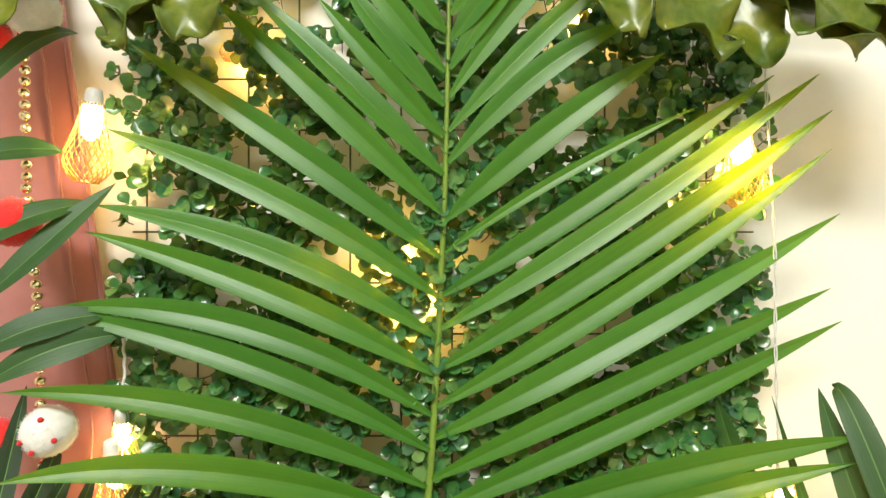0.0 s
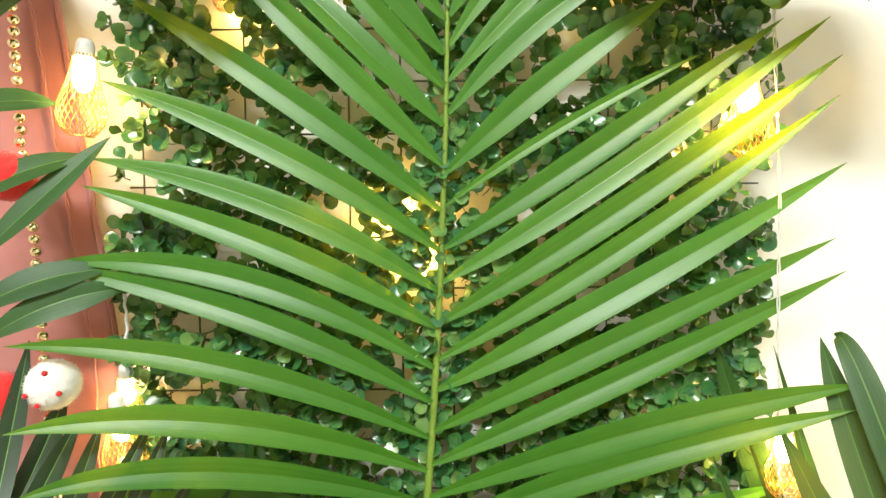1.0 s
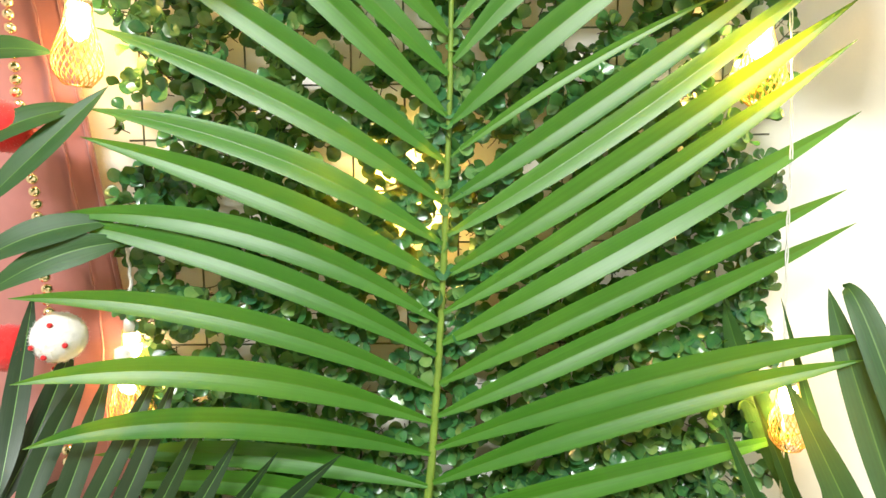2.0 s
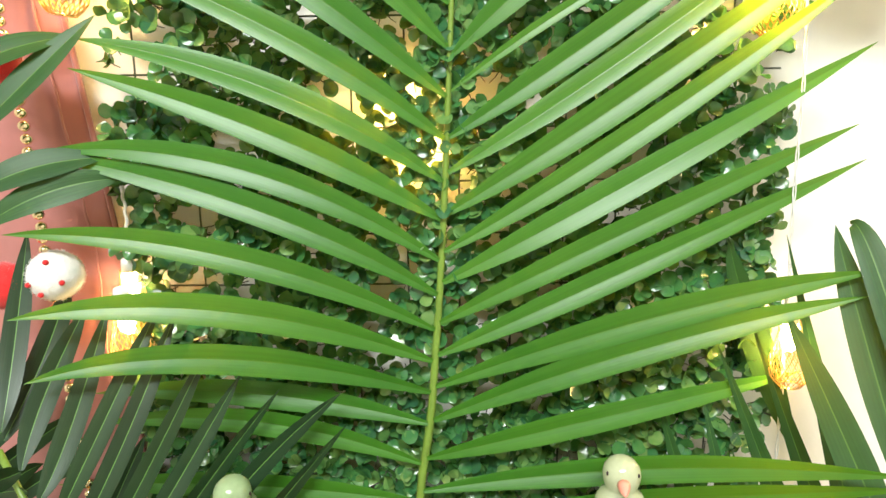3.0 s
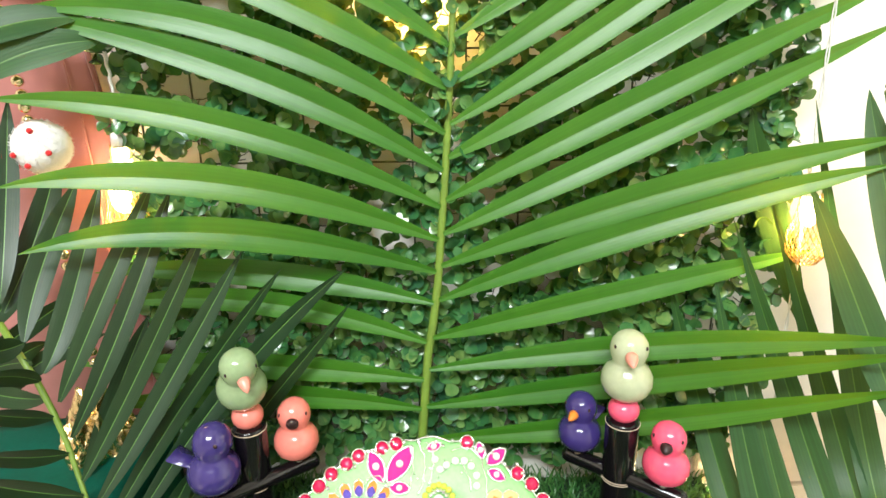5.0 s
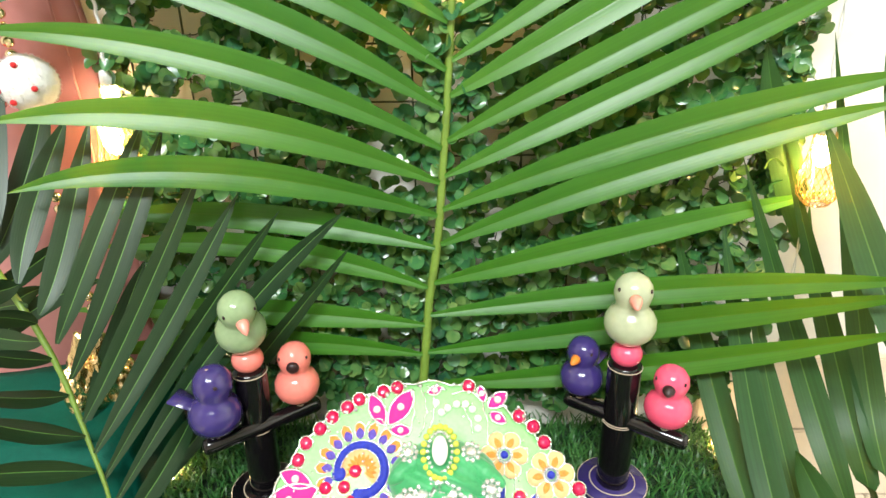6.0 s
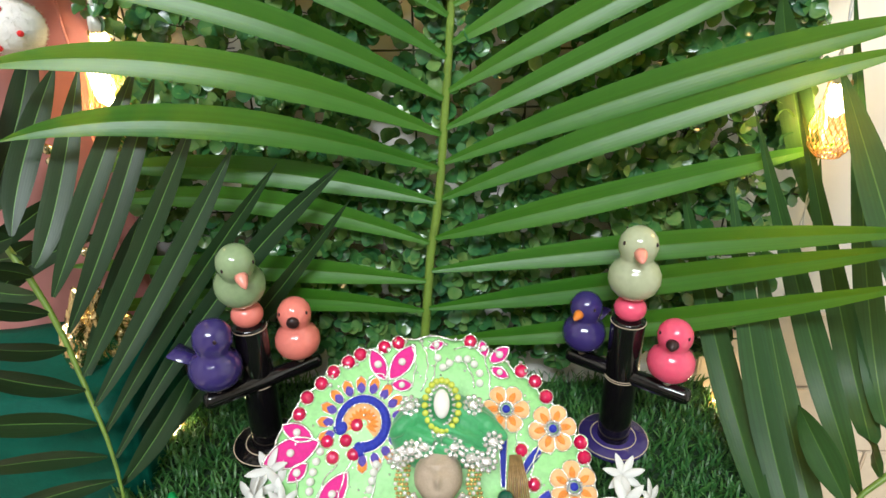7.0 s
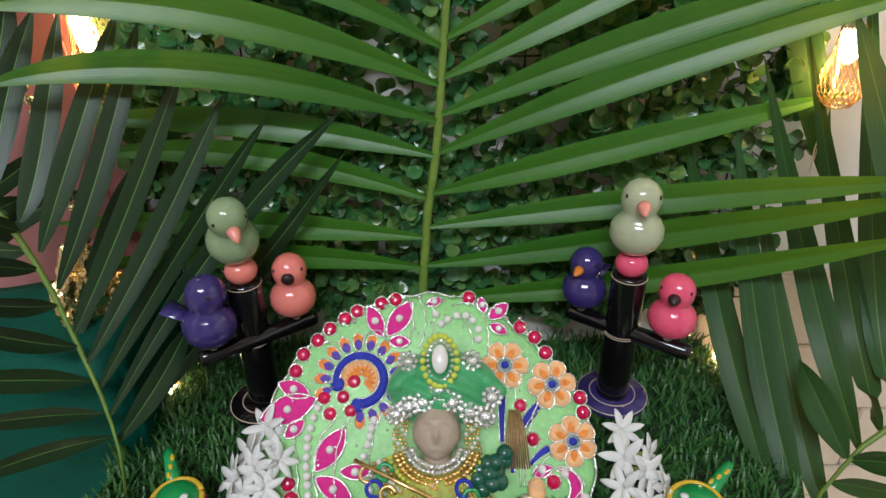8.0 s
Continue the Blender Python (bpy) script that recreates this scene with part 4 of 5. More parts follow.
PAISLEY = (-0.0502, 0.0455)
fan_edge = []
for a in np.linspace(-30, 210, 150):
    c, s = math.cos(radians(a)), math.sin(radians(a))
    r = 0.1045 + 0.006 * max(0.0, -c) ** 2 + 0.0022 * abs(math.sin(radians(a) * 13)) - 0.006 * max(0, math.cos(radians(a - 45) * 2)) ** 2 - 0.003
    fan_edge.append((-0.004 + r * c, max(r * s, -0.034)))
fan = thing("embroidered_fan", "pale green satin fan with pink petals, gems, pearls and silver thread", "dress ornament", at=FAN)
backing = part("backing", pad(fan_edge, -0.002, 0.003, 0.0015), SATIN, fan, "pale green satin backing")
part("edge_cord", cord(fan_edge, 0.0012, 0.0008), SILVER, fan, "silver thread edging")
for a, b in PETALS:
    ln = math.hypot(b[0] - a[0], b[1] - a[1])
    shp = lens_shape(a, b, 0.46 if ln > 0.02 else 0.55)
    pt = part("petal", pad(shp, 0.0012, 0.0012, 0.0006), MAGENTA, fan, "magenta felt petal")
    part("petal_cord", cord(shp, 0.0022), SILVER, pt, "silver thread outline")
    part("petal_pearl", ball(bmesh.new(), ((a[0] + b[0]) / 2, (a[1] + b[1]) / 2, 0.0042), 0.0026 if ln > 0.016 else 0.0021, seg=14), PEARL, pt, "white pearl")
for k, (u, v) in enumerate(RUBIES):
    r = 0.0043 if k != 8 else 0.0045
    gem = part("gem", lathe(bmesh.new(), [(r, 0.0), (r * 0.97, 0.0012), (r * 0.72, 0.0027), (r * 0.35, 0.0034), (0.0003, 0.0035)], 10, Matrix.Translation((u, v, 0.0012))), RUBY, fan, "faceted ruby red gem", smooth=False)
    part("gem_cord", cord([(u + 1.12 * r * math.cos(t), v + 1.12 * r * math.sin(t)) for t in np.linspace(0, 2 * math.pi, 13)[:-1]], 0.0016, 0.0005), SILVER, gem, "silver thread ring")
for u, v in PEARLS:
    part("pearl", ball(bmesh.new(), (u, v, 0.0032), 0.0027, seg=14), PEARL, fan)
# loose silver scrolls stitched over the satin
for (a, b), (c, d), (e, f_) in (((-0.036, 0.026), (-0.043, -0.004), (-0.040, -0.032)), ((-0.066, 0.020), (-0.078, -0.002), (-0.072, -0.032)), ((-0.056, 0.024), (-0.064, 0.0), (-0.063, -0.032)), ((-0.092, 0.012), (-0.088, -0.010), (-0.086, -0.032)),
                              ((-0.020, 0.098), (-0.016, 0.085), (-0.020, 0.066)), ((-0.014, 0.100), (-0.008, 0.086), (-0.012, 0.066)), ((-0.008, 0.100), (-0.002, 0.090), (-0.006, 0.070)), ((0.010, 0.094), (0.028, 0.092), (0.034, 0.066)), ((0.004, 0.080), (0.016, 0.086), (0.024, 0.068)),
                              ((0.052, 0.046), (0.050, 0.020), (0.052, -0.020)), ((0.064, 0.030), (0.058, 0.010), (0.054, -0.020)), ((0.078, 0.004), (0.066, -0.006), (0.056, -0.022)), ((0.060, -0.018), (0.078, -0.008), (0.092, -0.020)), ((0.060, -0.026), (0.080, -0.030), (0.090, -0.016)), ((-0.050, 0.072), (-0.040, 0.078), (-0.034, 0.070))):
    path = bezier((a, b, 0), (c, d, 0), (e, f_, 0), 14)
    part("scroll", cord([(p.x + 0.0006 * math.sin(i * 1.7), p.y) for i, p in enumerate(path)], 0.0024, 0.0006, False), SILVER, fan, "silver thread scroll")
for k in range(26):
    a = radians(52 + 82 * k / 25)
    part("edge_crystal", ball(bmesh.new(), (-0.004 + (0.101 + 0.004 * math.sin(k * 2.4)) * math.cos(a), (0.1005 + 0.003 * math.sin(k * 1.7)) * math.sin(a), 0.0034), 0.0015 + 0.0004 * math.sin(k * 3.1), seg=8), CRYSTAL, fan)
rng1 = random.Random(55)
for k in range(90):
    a, r = rng1.uniform(-0.1, math.pi + 0.1), 0.096 * math.sqrt(rng1.random())
    part("sequin", ball(bmesh.new(), (-0.004 + r * math.cos(a), r * math.sin(a), 0.0026), 0.0009, (1, 1, 0.6), 6), SILVER, fan, smooth=False)
for u, v in FLOWERS:
    rot = 0.3 + 40 * u
    fl = part("flower", pad([(u + 0.0030 * math.cos(t), v + 0.0030 * math.sin(t)) for t in np.linspace(0, 2 * math.pi, 17)[:-1]], 0.0018, 0.003), WHITE_PAINT, fan, "round flower with crystal ring")
    for k in range(6):
        a = rot + k * math.pi / 3
        out = []
        for t in np.linspace(0, 2 * math.pi, 19)[:-1]:
            rr, ss = 0.0098 + 0.0060 * math.cos(t), 0.0056 * math.sin(t) * (1 + 0.25 * math.cos(t))
            out.append((u + rr * math.cos(a) - ss * math.sin(a), v + rr * math.sin(a) + ss * math.cos(a)))
        part("flower_petal", pad(out, 0.0014, 0.0016, 0.0005), PEACH, fl, "peach cloth petal")
        part("flower_flame", pad(lens_shape((u + 0.004 * math.cos(a), v + 0.004 * math.sin(a)), (u + 0.0125 * math.cos(a), v + 0.0125 * math.sin(a)), 0.5, 7), 0.0032, 0.0004), ORANGE_THREAD, fl, "orange stitched flame")
        part("petal_cord", cord(out, 0.0026, 0.0005), SILVER, fl)
    for k in range(14):
        a = 2 * math.pi * k / 14
        part("crystal", ball(bmesh.new(), (u + 0.0047 * math.cos(a), v + 0.0047 * math.sin(a), 0.0050), 0.0013, seg=8), CRYSTAL, fl)
    part("sapphire", lathe(bmesh.new(), [(0.0028, 0), (0.0025, 0.0016), (0.0012, 0.0024), (0.0002, 0.0025)], 9, Matrix.Translation((u, v, 0.0048))), BLUE, fl, "blue gem", smooth=False)
for pts in BLUE_STEMS:
    path = bezier((*pts[0], 0), (*pts[1], 0), (*pts[2], 0), 10)
    left, right = [], []
    for i, p in enumerate(path):
        d = (path[min(i + 1, 10)] - path[max(i - 1, 0)]).normalized()
        w = 0.0026 - 0.0012 * i / 10
        left.append((p.x - d.y * w, p.y + d.x * w))
        right.append((p.x + d.y * w, p.y - d.x * w))
    st = part("stem", pad(left + right[::-1], 0.0012, 0.0012), BLUE, fan, "blue stitched stem")
    part("stem_cord", cord(left + right[::-1], 0.0020, 0.0005), SILVER, st)


def paisley(u, v):
    """A curled peacock motif: stitched blue crescent, orange half fan, ring of flame-tipped spikes."""
    def arc(r, a0, a1, n):
        return [(u + r * math.cos(radians(a)), v + r * math.sin(radians(a))) for a in np.linspace(a0, a1, n)]
    body = part("motif", band(arc(0.0135, 205, -50, 26), arc(0.0025, 205, -50, 26), 0.0012, 0.0012), PEACH, fan, "peach half-round stitched motif")
    for a in range(-30, 200, 19):
        q = radians(a)
        part("flame", pad(lens_shape((u + 0.003 * math.cos(q), v + 0.003 * math.sin(q)), (u + 0.0105 * math.cos(q), v + 0.0105 * math.sin(q)), 0.35, 6), 0.0024, 0.0004), ORANGE_THREAD, body, "orange stitched ray")
    cres = arc(0.0185, 196, -95, 26)
    inner = [(u + r * math.cos(radians(a)), v + r * math.sin(radians(a))) for a, r in zip(np.linspace(-95, 196, 26), np.linspace(0.0115, 0.0140, 26))]
    blue = part("crescent", band(cres, inner[::-1], 0.0014, 0.0018), BLUE, fan, "blue stitched crescent")
    part("crescent_cord", cord(cres + inner, 0.0026, 0.0006), SILVER, blue)
    for x, y in ((-0.0150, -0.0025), (-0.0015, -0.0160)):
        part("curl", ball(bmesh.new(), (u + x, v + y, 0.0022), 0.0048, (1, 1, 0.35), 16), BLUE, blue)
    for k in range(15):
        a = 198 - k * 20.5
        q = radians(a)
        ca, sa = math.cos(q), math.sin(q)
        shp = [(u + r * ca - s * sa, v + r * sa + s * ca) for r, s in ((0.0203, -0.0022), (0.0245, -0.0034), (0.0285, -0.0032), (0.0312, 0), (0.0285, 0.0032), (0.0245, 0.0034), (0.0203, 0.0022))]
        sp = part("spike", pad(shp, 0.0012, 0.0012), ORANGE_THREAD, fan, "orange and violet stitched spike")
        part("spike_root", pad(lens_shape((u + 0.0192 * ca, v + 0.0192 * sa), (u + 0.0270 * ca, v + 0.0270 * sa), 0.72, 7), 0.0022, 0.0006), VIOLET, sp, "violet stitching")
        part("spike_cord", cord(shp, 0.0020, 0.0005), SILVER, sp)


swirl_out = [(0.078 + 0.0115 * math.cos(radians(a)), -0.021 + 0.0115 * math.sin(radians(a))) for a in np.linspace(100, -110, 22)]
swirl_in = [(0.076 + r * math.cos(radians(a)), -0.021 + r * math.sin(radians(a))) for a, r in zip(np.linspace(100, -110, 22), 0.0105 - 0.0045 * np.sin(np.linspace(0, math.pi, 22)))]
swirl = part("swirl", band(swirl_out, swirl_in, 0.0012, 0.0014), MAGENTA, fan, "magenta felt swirl")
part("swirl_cord", cord(swirl_out + swirl_in[::-1], 0.0022), SILVER, swirl)
VIOLET = mat("violet_thread", (0.10, 0.06, 0.42), 0.55, vary=0.3, scale=400, bump=0.7, bump_scale=1400)
paisley(*PAISLEY)

BROCADE = mat("yellow_green_brocade", (0.38, 0.42, 0.06), 0.5, vary=0.35, scale=150, sheen=0.3, bump=0.8, bump_scale=700)
rng0 = random.Random(77)

# ---- the figure: one plain mesh ----
HU, HV = (-0.0003, 0.0123)
bm = bmesh.new()
ball(bm, (HU, HV + 0.001, 0.016), 0.0150, (1.0, 1.18, 0.98), 72)
for v in bm.verts:
    d = v.co - Vector((HU, HV, 0.016))
    x, y = abs(d.x), d.y
    if y < -0.004:
        v.co.x -= d.x * 0.25 * min(1.0, (-0.004 - y) / 0.012)
    if d.z > 0:
        nose = 0.0036 * math.exp(-(x / 0.0020) ** 2 - ((y + 0.0012) / 0.0042) ** 2)
        socket = -0.0013 * math.exp(-((x - 0.0058) / 0.0030) ** 2 - ((y - 0.0040) / 0.0020) ** 2)
        brow = 0.0008 * math.exp(-((y - 0.0078) / 0.0014) ** 2 - (x / 0.0085) ** 4)
        lips = 0.0012 * math.exp(-(x / 0.0034) ** 2 - ((y + 0.0088) / 0.0013) ** 2)
        chin = 0.0010 * math.exp(-(x / 0.0036) ** 2 - ((y + 0.0140) / 0.0022) ** 2)
        v.co.z += nose + socket + brow + lips + chin
ball(bm, (HU, HV - 0.040, 0.012), 0.024, (1.25, 1.0, 0.55), 20)
tube(bm, [(HU, HV - 0.012, 0.014), (HU, HV - 0.026, 0.014)], 0.0085, 14)
fig = part("figurine", bm, STONE_FACE)
fig.matrix_basis = FAN
tagged(fig, "small painted metal figurine in front of the green fan", "figurine")

dress = tagged(new("dress"), "yellow-green brocade dress on the figurine", "dress")
dress.matrix_basis = FAN
bm = ball(bmesh.new(), (HU, HV - 0.041, 0.0125), 0.0262, (1.32, 1.0, 0.56), 32)
for v in bm.verts:
    v.co.z += 0.0012 * math.sin(v.co.x * 700) * math.sin(v.co.y * 300)
part("cloth", bm, BROCADE, dress)
for k in range(60):
    a, r = rng0.uniform(0.1, math.pi - 0.1), rng0.uniform(0.010, 0.026)
    u, v = 1.25 * r * math.cos(a), r * math.sin(a)
    part("sequin", ball(bmesh.new(), (HU + u, HV - 0.041 + v, 0.0128 + 0.0146 * math.sqrt(max(0.0, 1 - (u / 0.0346) ** 2 - (v / 0.0262) ** 2))), 0.0013, seg=6), (GOLD, CRYSTAL, GOLD)[k % 3], dress, smooth=False)

# ---- the turban with its brooch and crystal flowers ----
TU, TV = (0.0040, 0.0411)
turban = thing("turban", "folded green cloth turban with crystal flowers and a pearl brooch", "headdress", at=FAN)
bm = bmesh.new()
ball(bm, (TU, TV - 0.002, 0.010), 0.034, (1.04, 0.74, 0.55), 40)
for v in bm.verts:
    d = v.co - Vector((TU, TV - 0.002, 0.010))
    v.co.z += 0.0022 * math.sin(d.x * 260 + 5 * math.sin(d.y * 120)) + 0.0015 * math.sin(d.y * 420 + d.x * 160)
    if d.y < -0.008 and abs(d.x) < 0.018:
        v.co.y += 0.007 * (1 - abs(d.x) / 0.018)
part("cloth", bm, TURBAN, turban, "folded green cloth")
for k, (u, v, r, turn) in enumerate(((TU - 0.022, TV + 0.006, 0.014, 40), (TU + 0.024, TV + 0.004, 0.015, -35), (TU - 0.004, TV - 0.010, 0.017, 8), (TU + 0.012, TV - 0.012, 0.014, -10))):
    bm = ball(bmesh.new(), (0, 0, 0), r, (1.2, 0.42, 0.34), 18)
    for q in bm.verts:
        q.co.z += 0.0012 * math.sin(q.co.x * 500)
    ob = part("fold", bm, TURBAN, turban)
    ob.matrix_basis = pose(u, v, 0.0215, 0, 0, turn)
for u, v in [(-0.0177, 0.0550), (-0.0249, 0.0239), (-0.0171, 0.0285), (-0.0084, 0.0307), (0.0015, 0.0376), (0.0215, 0.0552), (0.0096, 0.0306), (0.0198, 0.0244), (0.0292, 0.0221), (0.0335, 0.0335)]:
    c = part("crystal_flower", ball(bmesh.new(), (u, v, 0.0270), 0.0036, (1, 1, 0.7), 9), CRYSTAL, turban, "clear crystal flower", False)
    for k in range(9):
        a = 2 * math.pi * k / 9
        part("crystal", ball(bmesh.new(), (u + 0.0052 * math.cos(a), v + 0.0052 * math.sin(a), 0.0265), 0.0019, seg=6), CRYSTAL, c, smooth=False)
BU, BV = (0.0021, 0.0559)
brooch = part("brooch", ball(bmesh.new(), (BU, BV, 0.0305), 0.0058, (0.88, 1.55, 0.6), 22), PEARL, turban, "drop pearl brooch")
for k in range(22):
    a = 2 * math.pi * k / 22
    part("crystal", ball(bmesh.new(), (BU + 0.0076 * math.cos(a), BV - 0.0008 + 0.0120 * math.sin(a), 0.0300), 0.0014, seg=6), CRYSTAL, brooch, smooth=False)
for k in range(20):
    a = 2 * math.pi * k / 20
    part("bead", ball(bmesh.new(), (BU + 0.0106 * math.cos(a), BV - 0.0008 + 0.0152 * math.sin(a), 0.0290), 0.0021, seg=10), YELLOW_BEAD, brooch, "yellow-green bead")

# ---- necklaces, flute and green tassel ----
neck = thing("necklace", "layered necklace of crystals, pearls and gold beads on the figurine", "necklace", at=FAN)
rng = random.Random(31)
for row in range(9):
    n = 17 + 2 * row
    for k in range(n):
        a = radians(200 + 140 * k / (n - 1))
        r = 0.0145 + row * 0.0034
        p = (HU + r * 1.05 * math.cos(a) + rng.uniform(-0.0004, 0.0004), HV - 0.004 + r * math.sin(a), 0.026 + 0.0012 * rng.random() - 0.001 * row)
        m = (CRYSTAL, CRYSTAL, GOLD, GOLD, YELLOW_BEAD, GOLD, PEARL, GOLD, CRYSTAL)[row]
        part("bead", ball(bmesh.new(), p, 0.0016 if row % 3 else 0.0019, seg=8), m, neck)
earr = thing("ear_chain", "hanging gold bead chains beside the figurine's face", "jewellery", at=FAN)
for s in (-1, 1):
    for j in range(4):
        for k in range(13):
            part("bead", ball(bmesh.new(), (HU + s * (0.0185 + j * 0.0024) + 0.0008 * math.sin(k), HV + 0.010 - k * 0.0026, 0.021 - j * 0.001), 0.0012, seg=8), GOLD if (j + k) % 4 else PEARL, earr)
flute = thing("flute", "thin gold flute laid across the figurine", "flute", at=FAN)
part("pipe", tube(bmesh.new(), [(HU - 0.048, HV - 0.014, 0.030), (HU + 0.014, HV - 0.043, 0.031)], 0.0013, 10), GOLD, flute)
for k, (u, v) in enumerate(((-0.040, -0.022), (-0.036, -0.030), (-0.030, -0.021), (-0.028, -0.033), (0.016, -0.030), (0.020, -0.035))):
    part("charm", tube(bmesh.new(), [(HU + u + 0.0045 * math.cos(t), HV + v + 0.0045 * math.sin(t), 0.029) for t in np.linspace(0, 5.2, 12)], 0.0012, 6), (GOLD, BLUE, PAINT_GREEN)[k % 3], flute, "coiled enamel charm")
TASSEL = mat("brown_gold_thread", (0.34, 0.22, 0.09), 0.45, 0.3, vary=0.3, scale=300)
tas = thing("bead_tassel", "tassel of dark green beads on gold cords", "tassel", at=FAN)
for k, (u, v) in enumerate([(0.0254, -0.0082), (0.0301, -0.0046), (0.0348, -0.0039), (0.0402, -0.0032), (0.0245, -0.0133), (0.0308, -0.0104), (0.0357, -0.0097), (0.0267, -0.0190), (0.0321, -0.0158), (0.0375, -0.0152), (0.0404, 0.0011)]):
    part("bead", ball(bmesh.new(), (u, v, 0.020 + 0.002 * (k % 3)), 0.0052, seg=14), GREEN_BEAD, tas)
for k in range(11):
    part("cord", tube(bmesh.new(), [(0.0445 + 0.0006 * k, 0.026, 0.018), (0.0425 + 0.0011 * k, 0.012, 0.020 + 0.0006 * (k % 3)), (0.0405 + 0.0015 * k, -0.008, 0.020)], 0.0006, 6), TASSEL, tas, "brown-gold thread")
knot = thing("cloth_knot", "peach and silver cloth knot beside the tassel", "cloth", at=FAN)
part("cloth", ball(bmesh.new(), (0.061, -0.022, 0.005), 0.0062, (0.9, 1.25, 0.5), 16), PEACH, knot)
part("ribbon", ball(bmesh.new(), (0.050, -0.030, 0.008), 0.008, (1.2, 0.7, 0.5), 16, pose(0, 0, 0, 0, 0, 35)), SILVER, knot)


# ---- jasmine sprays ----
def jasmine_flower(parent, at, face, size, rng):
    size *= 1.18
    z = Vector(face).normalized()
    m = Matrix.Translation(at) @ z.to_track_quat("Z", "Y").to_matrix().to_4x4() @ pose(0, 0, 0, 0, 0, rng.uniform(0, 60))
    fl = part("flower", tube(bmesh.new(), [(0, 0, -0.016), (0.001, 0, -0.008), (0, 0, 0)], 0.0012, 8, 1.3), PETAL_STEM, parent, "cream jasmine flower tube")
    fl.matrix_basis = m
    n = rng.choice((6, 7, 7))
    for k in range(n):
        a = 2 * math.pi * k / n + rng.uniform(-0.12, 0.12)
        lift = rng.uniform(0.1, 0.6)
        verts, faces = [], []
        for i in range(7):
            s = i / 6
            w = size * 0.185 * math.sin(math.pi * (0.10 + 0.88 * s)) ** 0.75
            r, h = size * s * math.cos(lift * (1 - 0.5 * s)), size * (s * math.sin(lift) - 0.18 * s * s)
            for x, up in ((-1, 0.22), (0, 0), (1, 0.22)):
                verts.append((r * math.cos(a) - x * w * math.sin(a), r * math.sin(a) + x * w * math.cos(a), h + up * w))
        for i in range(6):
            for x in range(2):
                o = 3 * i + x
                faces.append((o, o + 1, o + 4, o + 3))
        pt = part("petal", (verts, [], faces), PETAL_WHITE, fl)
        mod = pt.modifiers.new("thickness", "SOLIDIFY")
        mod.thickness = 0.0005


def jasmine(label, flowers, stem, seed):
    js = thing("jasmine_spray", label, "flowers", "white jasmine sprays", at=ALTAR)
    rng = random.Random(seed)
    part("stem", tube(bmesh.new(), stem, 0.0014, 8), PETAL_STEM, js)
    for p, f, s in flowers:
        jasmine_flower(js, p, f, s, rng)


jasmine("cluster of fresh white jasmine flowers beside the fan", [
    ((-0.127, 0.312, 0.040), (-0.2, -0.6, 0.9), 0.013), ((-0.120, 0.307, 0.034), (0.5, -0.8, 0.6), 0.013), ((-0.135, 0.300, 0.030), (-0.7, -0.5, 0.6), 0.014),
    ((-0.130, 0.290, 0.028), (-0.3, -0.8, 0.8), 0.013), ((-0.142, 0.288, 0.022), (-0.8, -0.4, 0.6), 0.013), ((-0.116, 0.294, 0.030), (0.6, -0.6, 0.7), 0.011), ((-0.136, 0.279, 0.020), (-0.2, -0.8, 0.8), 0.012), ((-0.122, 0.280, 0.022), (0.3, -0.8, 0.7), 0.011)],
        [(-0.118, 0.27, 0.004), (-0.120, 0.285, 0.012), (-0.124, 0.300, 0.022)], 41)
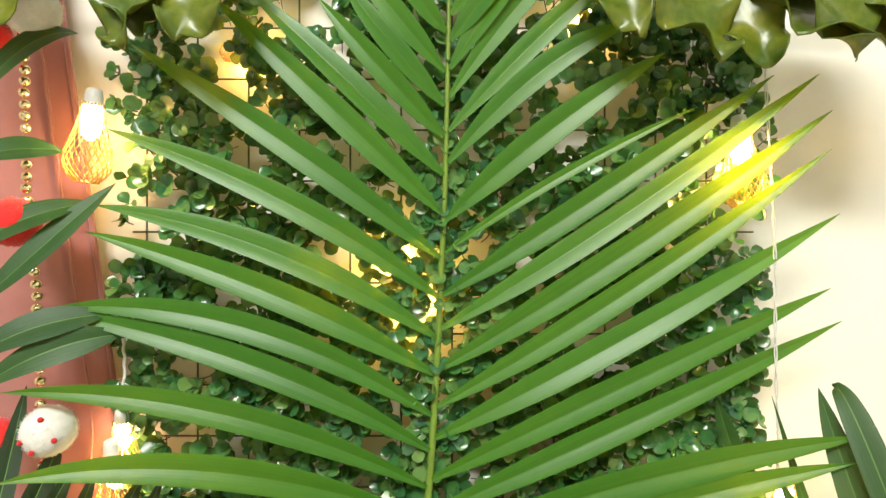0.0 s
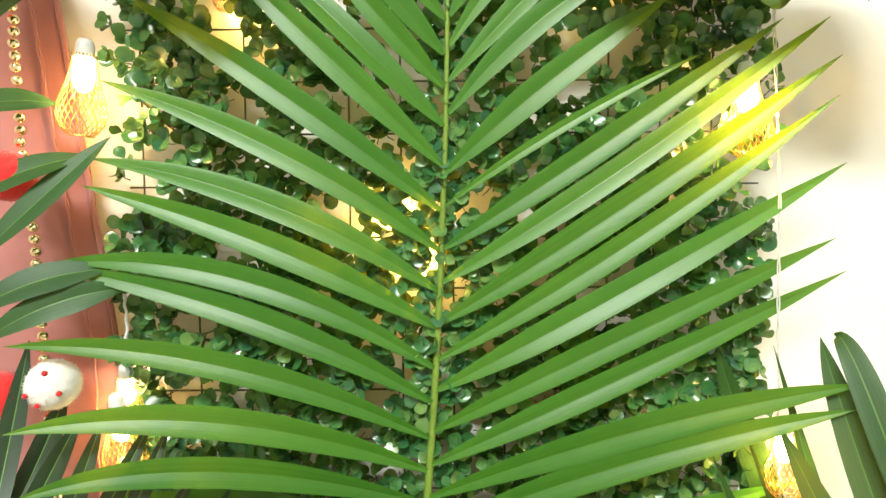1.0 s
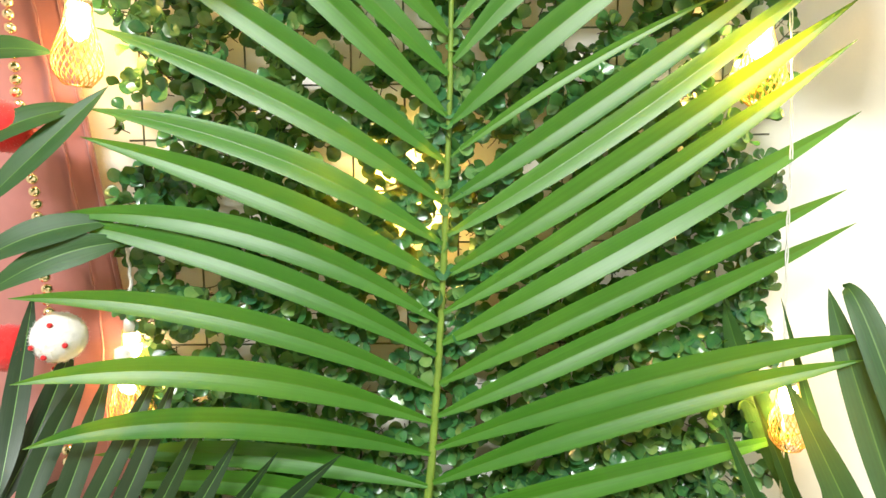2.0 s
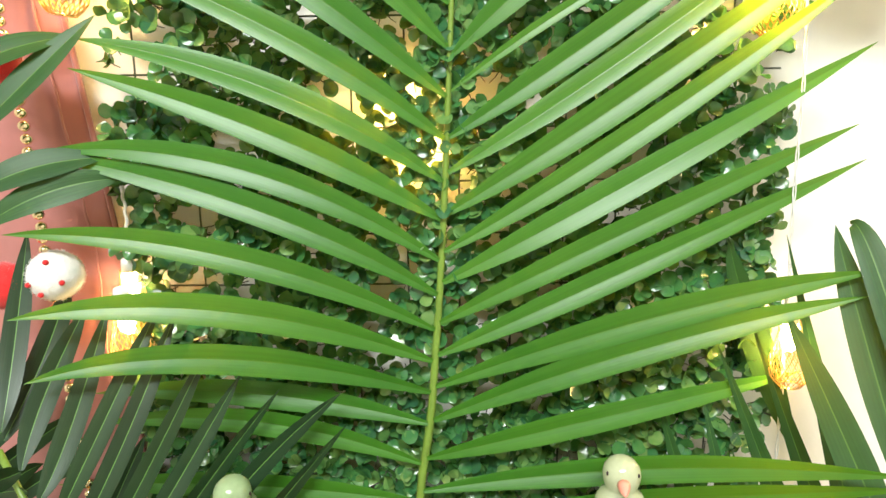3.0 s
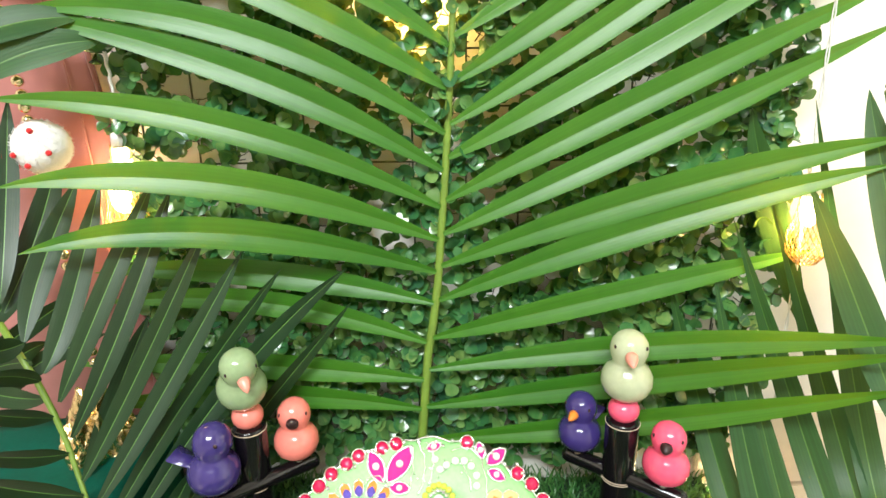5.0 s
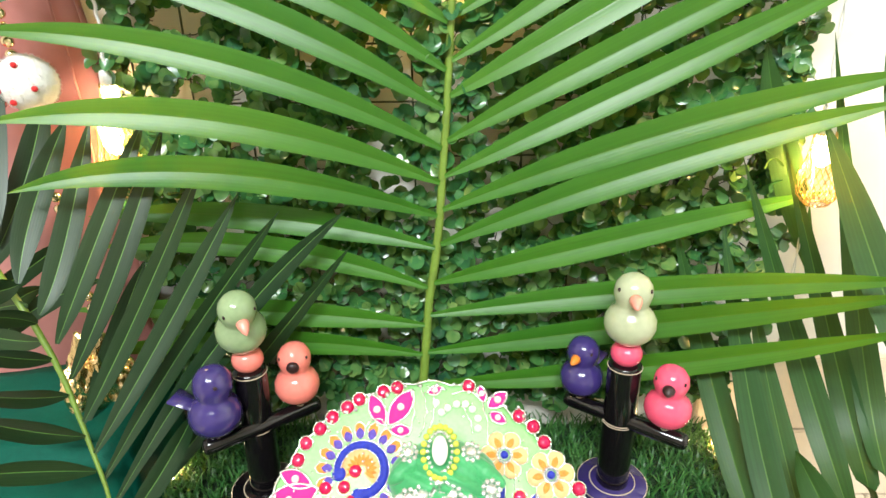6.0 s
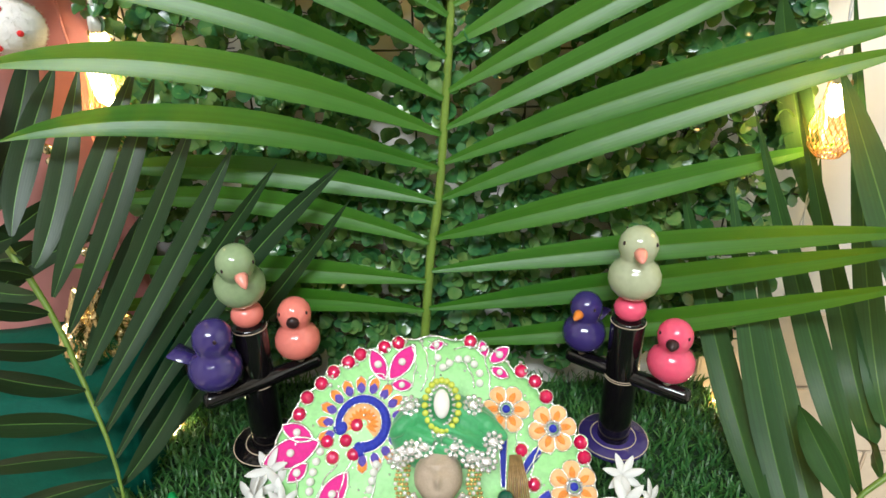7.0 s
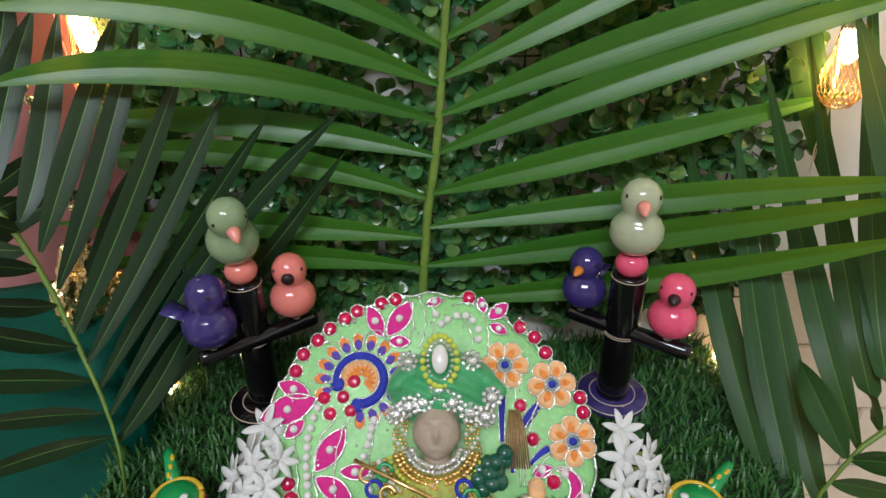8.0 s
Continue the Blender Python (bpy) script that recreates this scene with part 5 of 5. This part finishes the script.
jasmine("cluster of fresh white jasmine flowers beside the orange blooms", [
    ((0.101, 0.312, 0.036), (0.1, -0.7, 0.9), 0.012), ((0.114, 0.298, 0.030), (0.7, -0.6, 0.7), 0.011), ((0.098, 0.293, 0.032), (-0.2, -0.8, 0.8), 0.014),
    ((0.109, 0.286, 0.028), (0.4, -0.8, 0.7), 0.013), ((0.119, 0.280, 0.022), (0.8, -0.5, 0.6), 0.012), ((0.094, 0.276, 0.026), (-0.4, -0.8, 0.7), 0.012), ((0.108, 0.271, 0.020), (0.3, -0.8, 0.8), 0.011), ((0.118, 0.267, 0.016), (0.6, -0.7, 0.6), 0.012)],
        [(0.098, 0.262, 0.004), (0.102, 0.280, 0.014), (0.105, 0.305, 0.026)], 43)


# ---- painted toy birds on the turf ----
def toy_bird(label, at, yaw):
    tb_ = thing("toy_bird", label, "toy bird", "painted toy birds on the turf", at=ALTAR @ pose(*at, 0, 0, yaw))
    part("body", ball(bmesh.new(), (0, 0, 0.013), 0.0150, (1.0, 1.15, 0.85), 26), PAINT_GREEN, tb_, "glossy green body")
    part("band", tube(bmesh.new(), [(0.0142 * math.cos(t), 0.0158 * math.sin(t), 0.0185) for t in np.linspace(0, 2 * math.pi, 33)], 0.0017, 8), PAINT_YELLOW, tb_, "yellow painted band")
    part("band", tube(bmesh.new(), [(0.0150 * math.cos(t), 0.0170 * math.sin(t), 0.0145) for t in np.linspace(0, 2 * math.pi, 33)], 0.0014, 8), RED_PAINT, tb_, "red painted band")
    part("tail", lathe(bmesh.new(), [(0.0048, 0), (0.0042, 0.012), (0.0036, 0.022), (0.0022, 0.027)], 12, pose(0, 0.013, 0.014, -68)), PAINT_GREEN, tb_, "green tail with yellow streaks")
    for k in range(3):
        part("streak", ball(bmesh.new(), (0.0018 * (k - 1), 0.020 + 0.005 * k, 0.0205 + 0.0018 * k), 0.0024, (0.6, 1.3, 0.5), 10), PAINT_YELLOW, tb_)
    for s in (-1, 1):
        part("eye_spot", ball(bmesh.new(), (s * 0.005, -0.006, 0.0250), 0.0024, (1, 1, 0.4), 12), WHITE_PAINT, tb_, "white painted spot")


toy_bird("small green painted toy bird on the turf", (-0.170, 0.268, 0.008), 28)
toy_bird("small green and yellow painted toy bird on the turf", (0.132, 0.264, 0.008), -50)
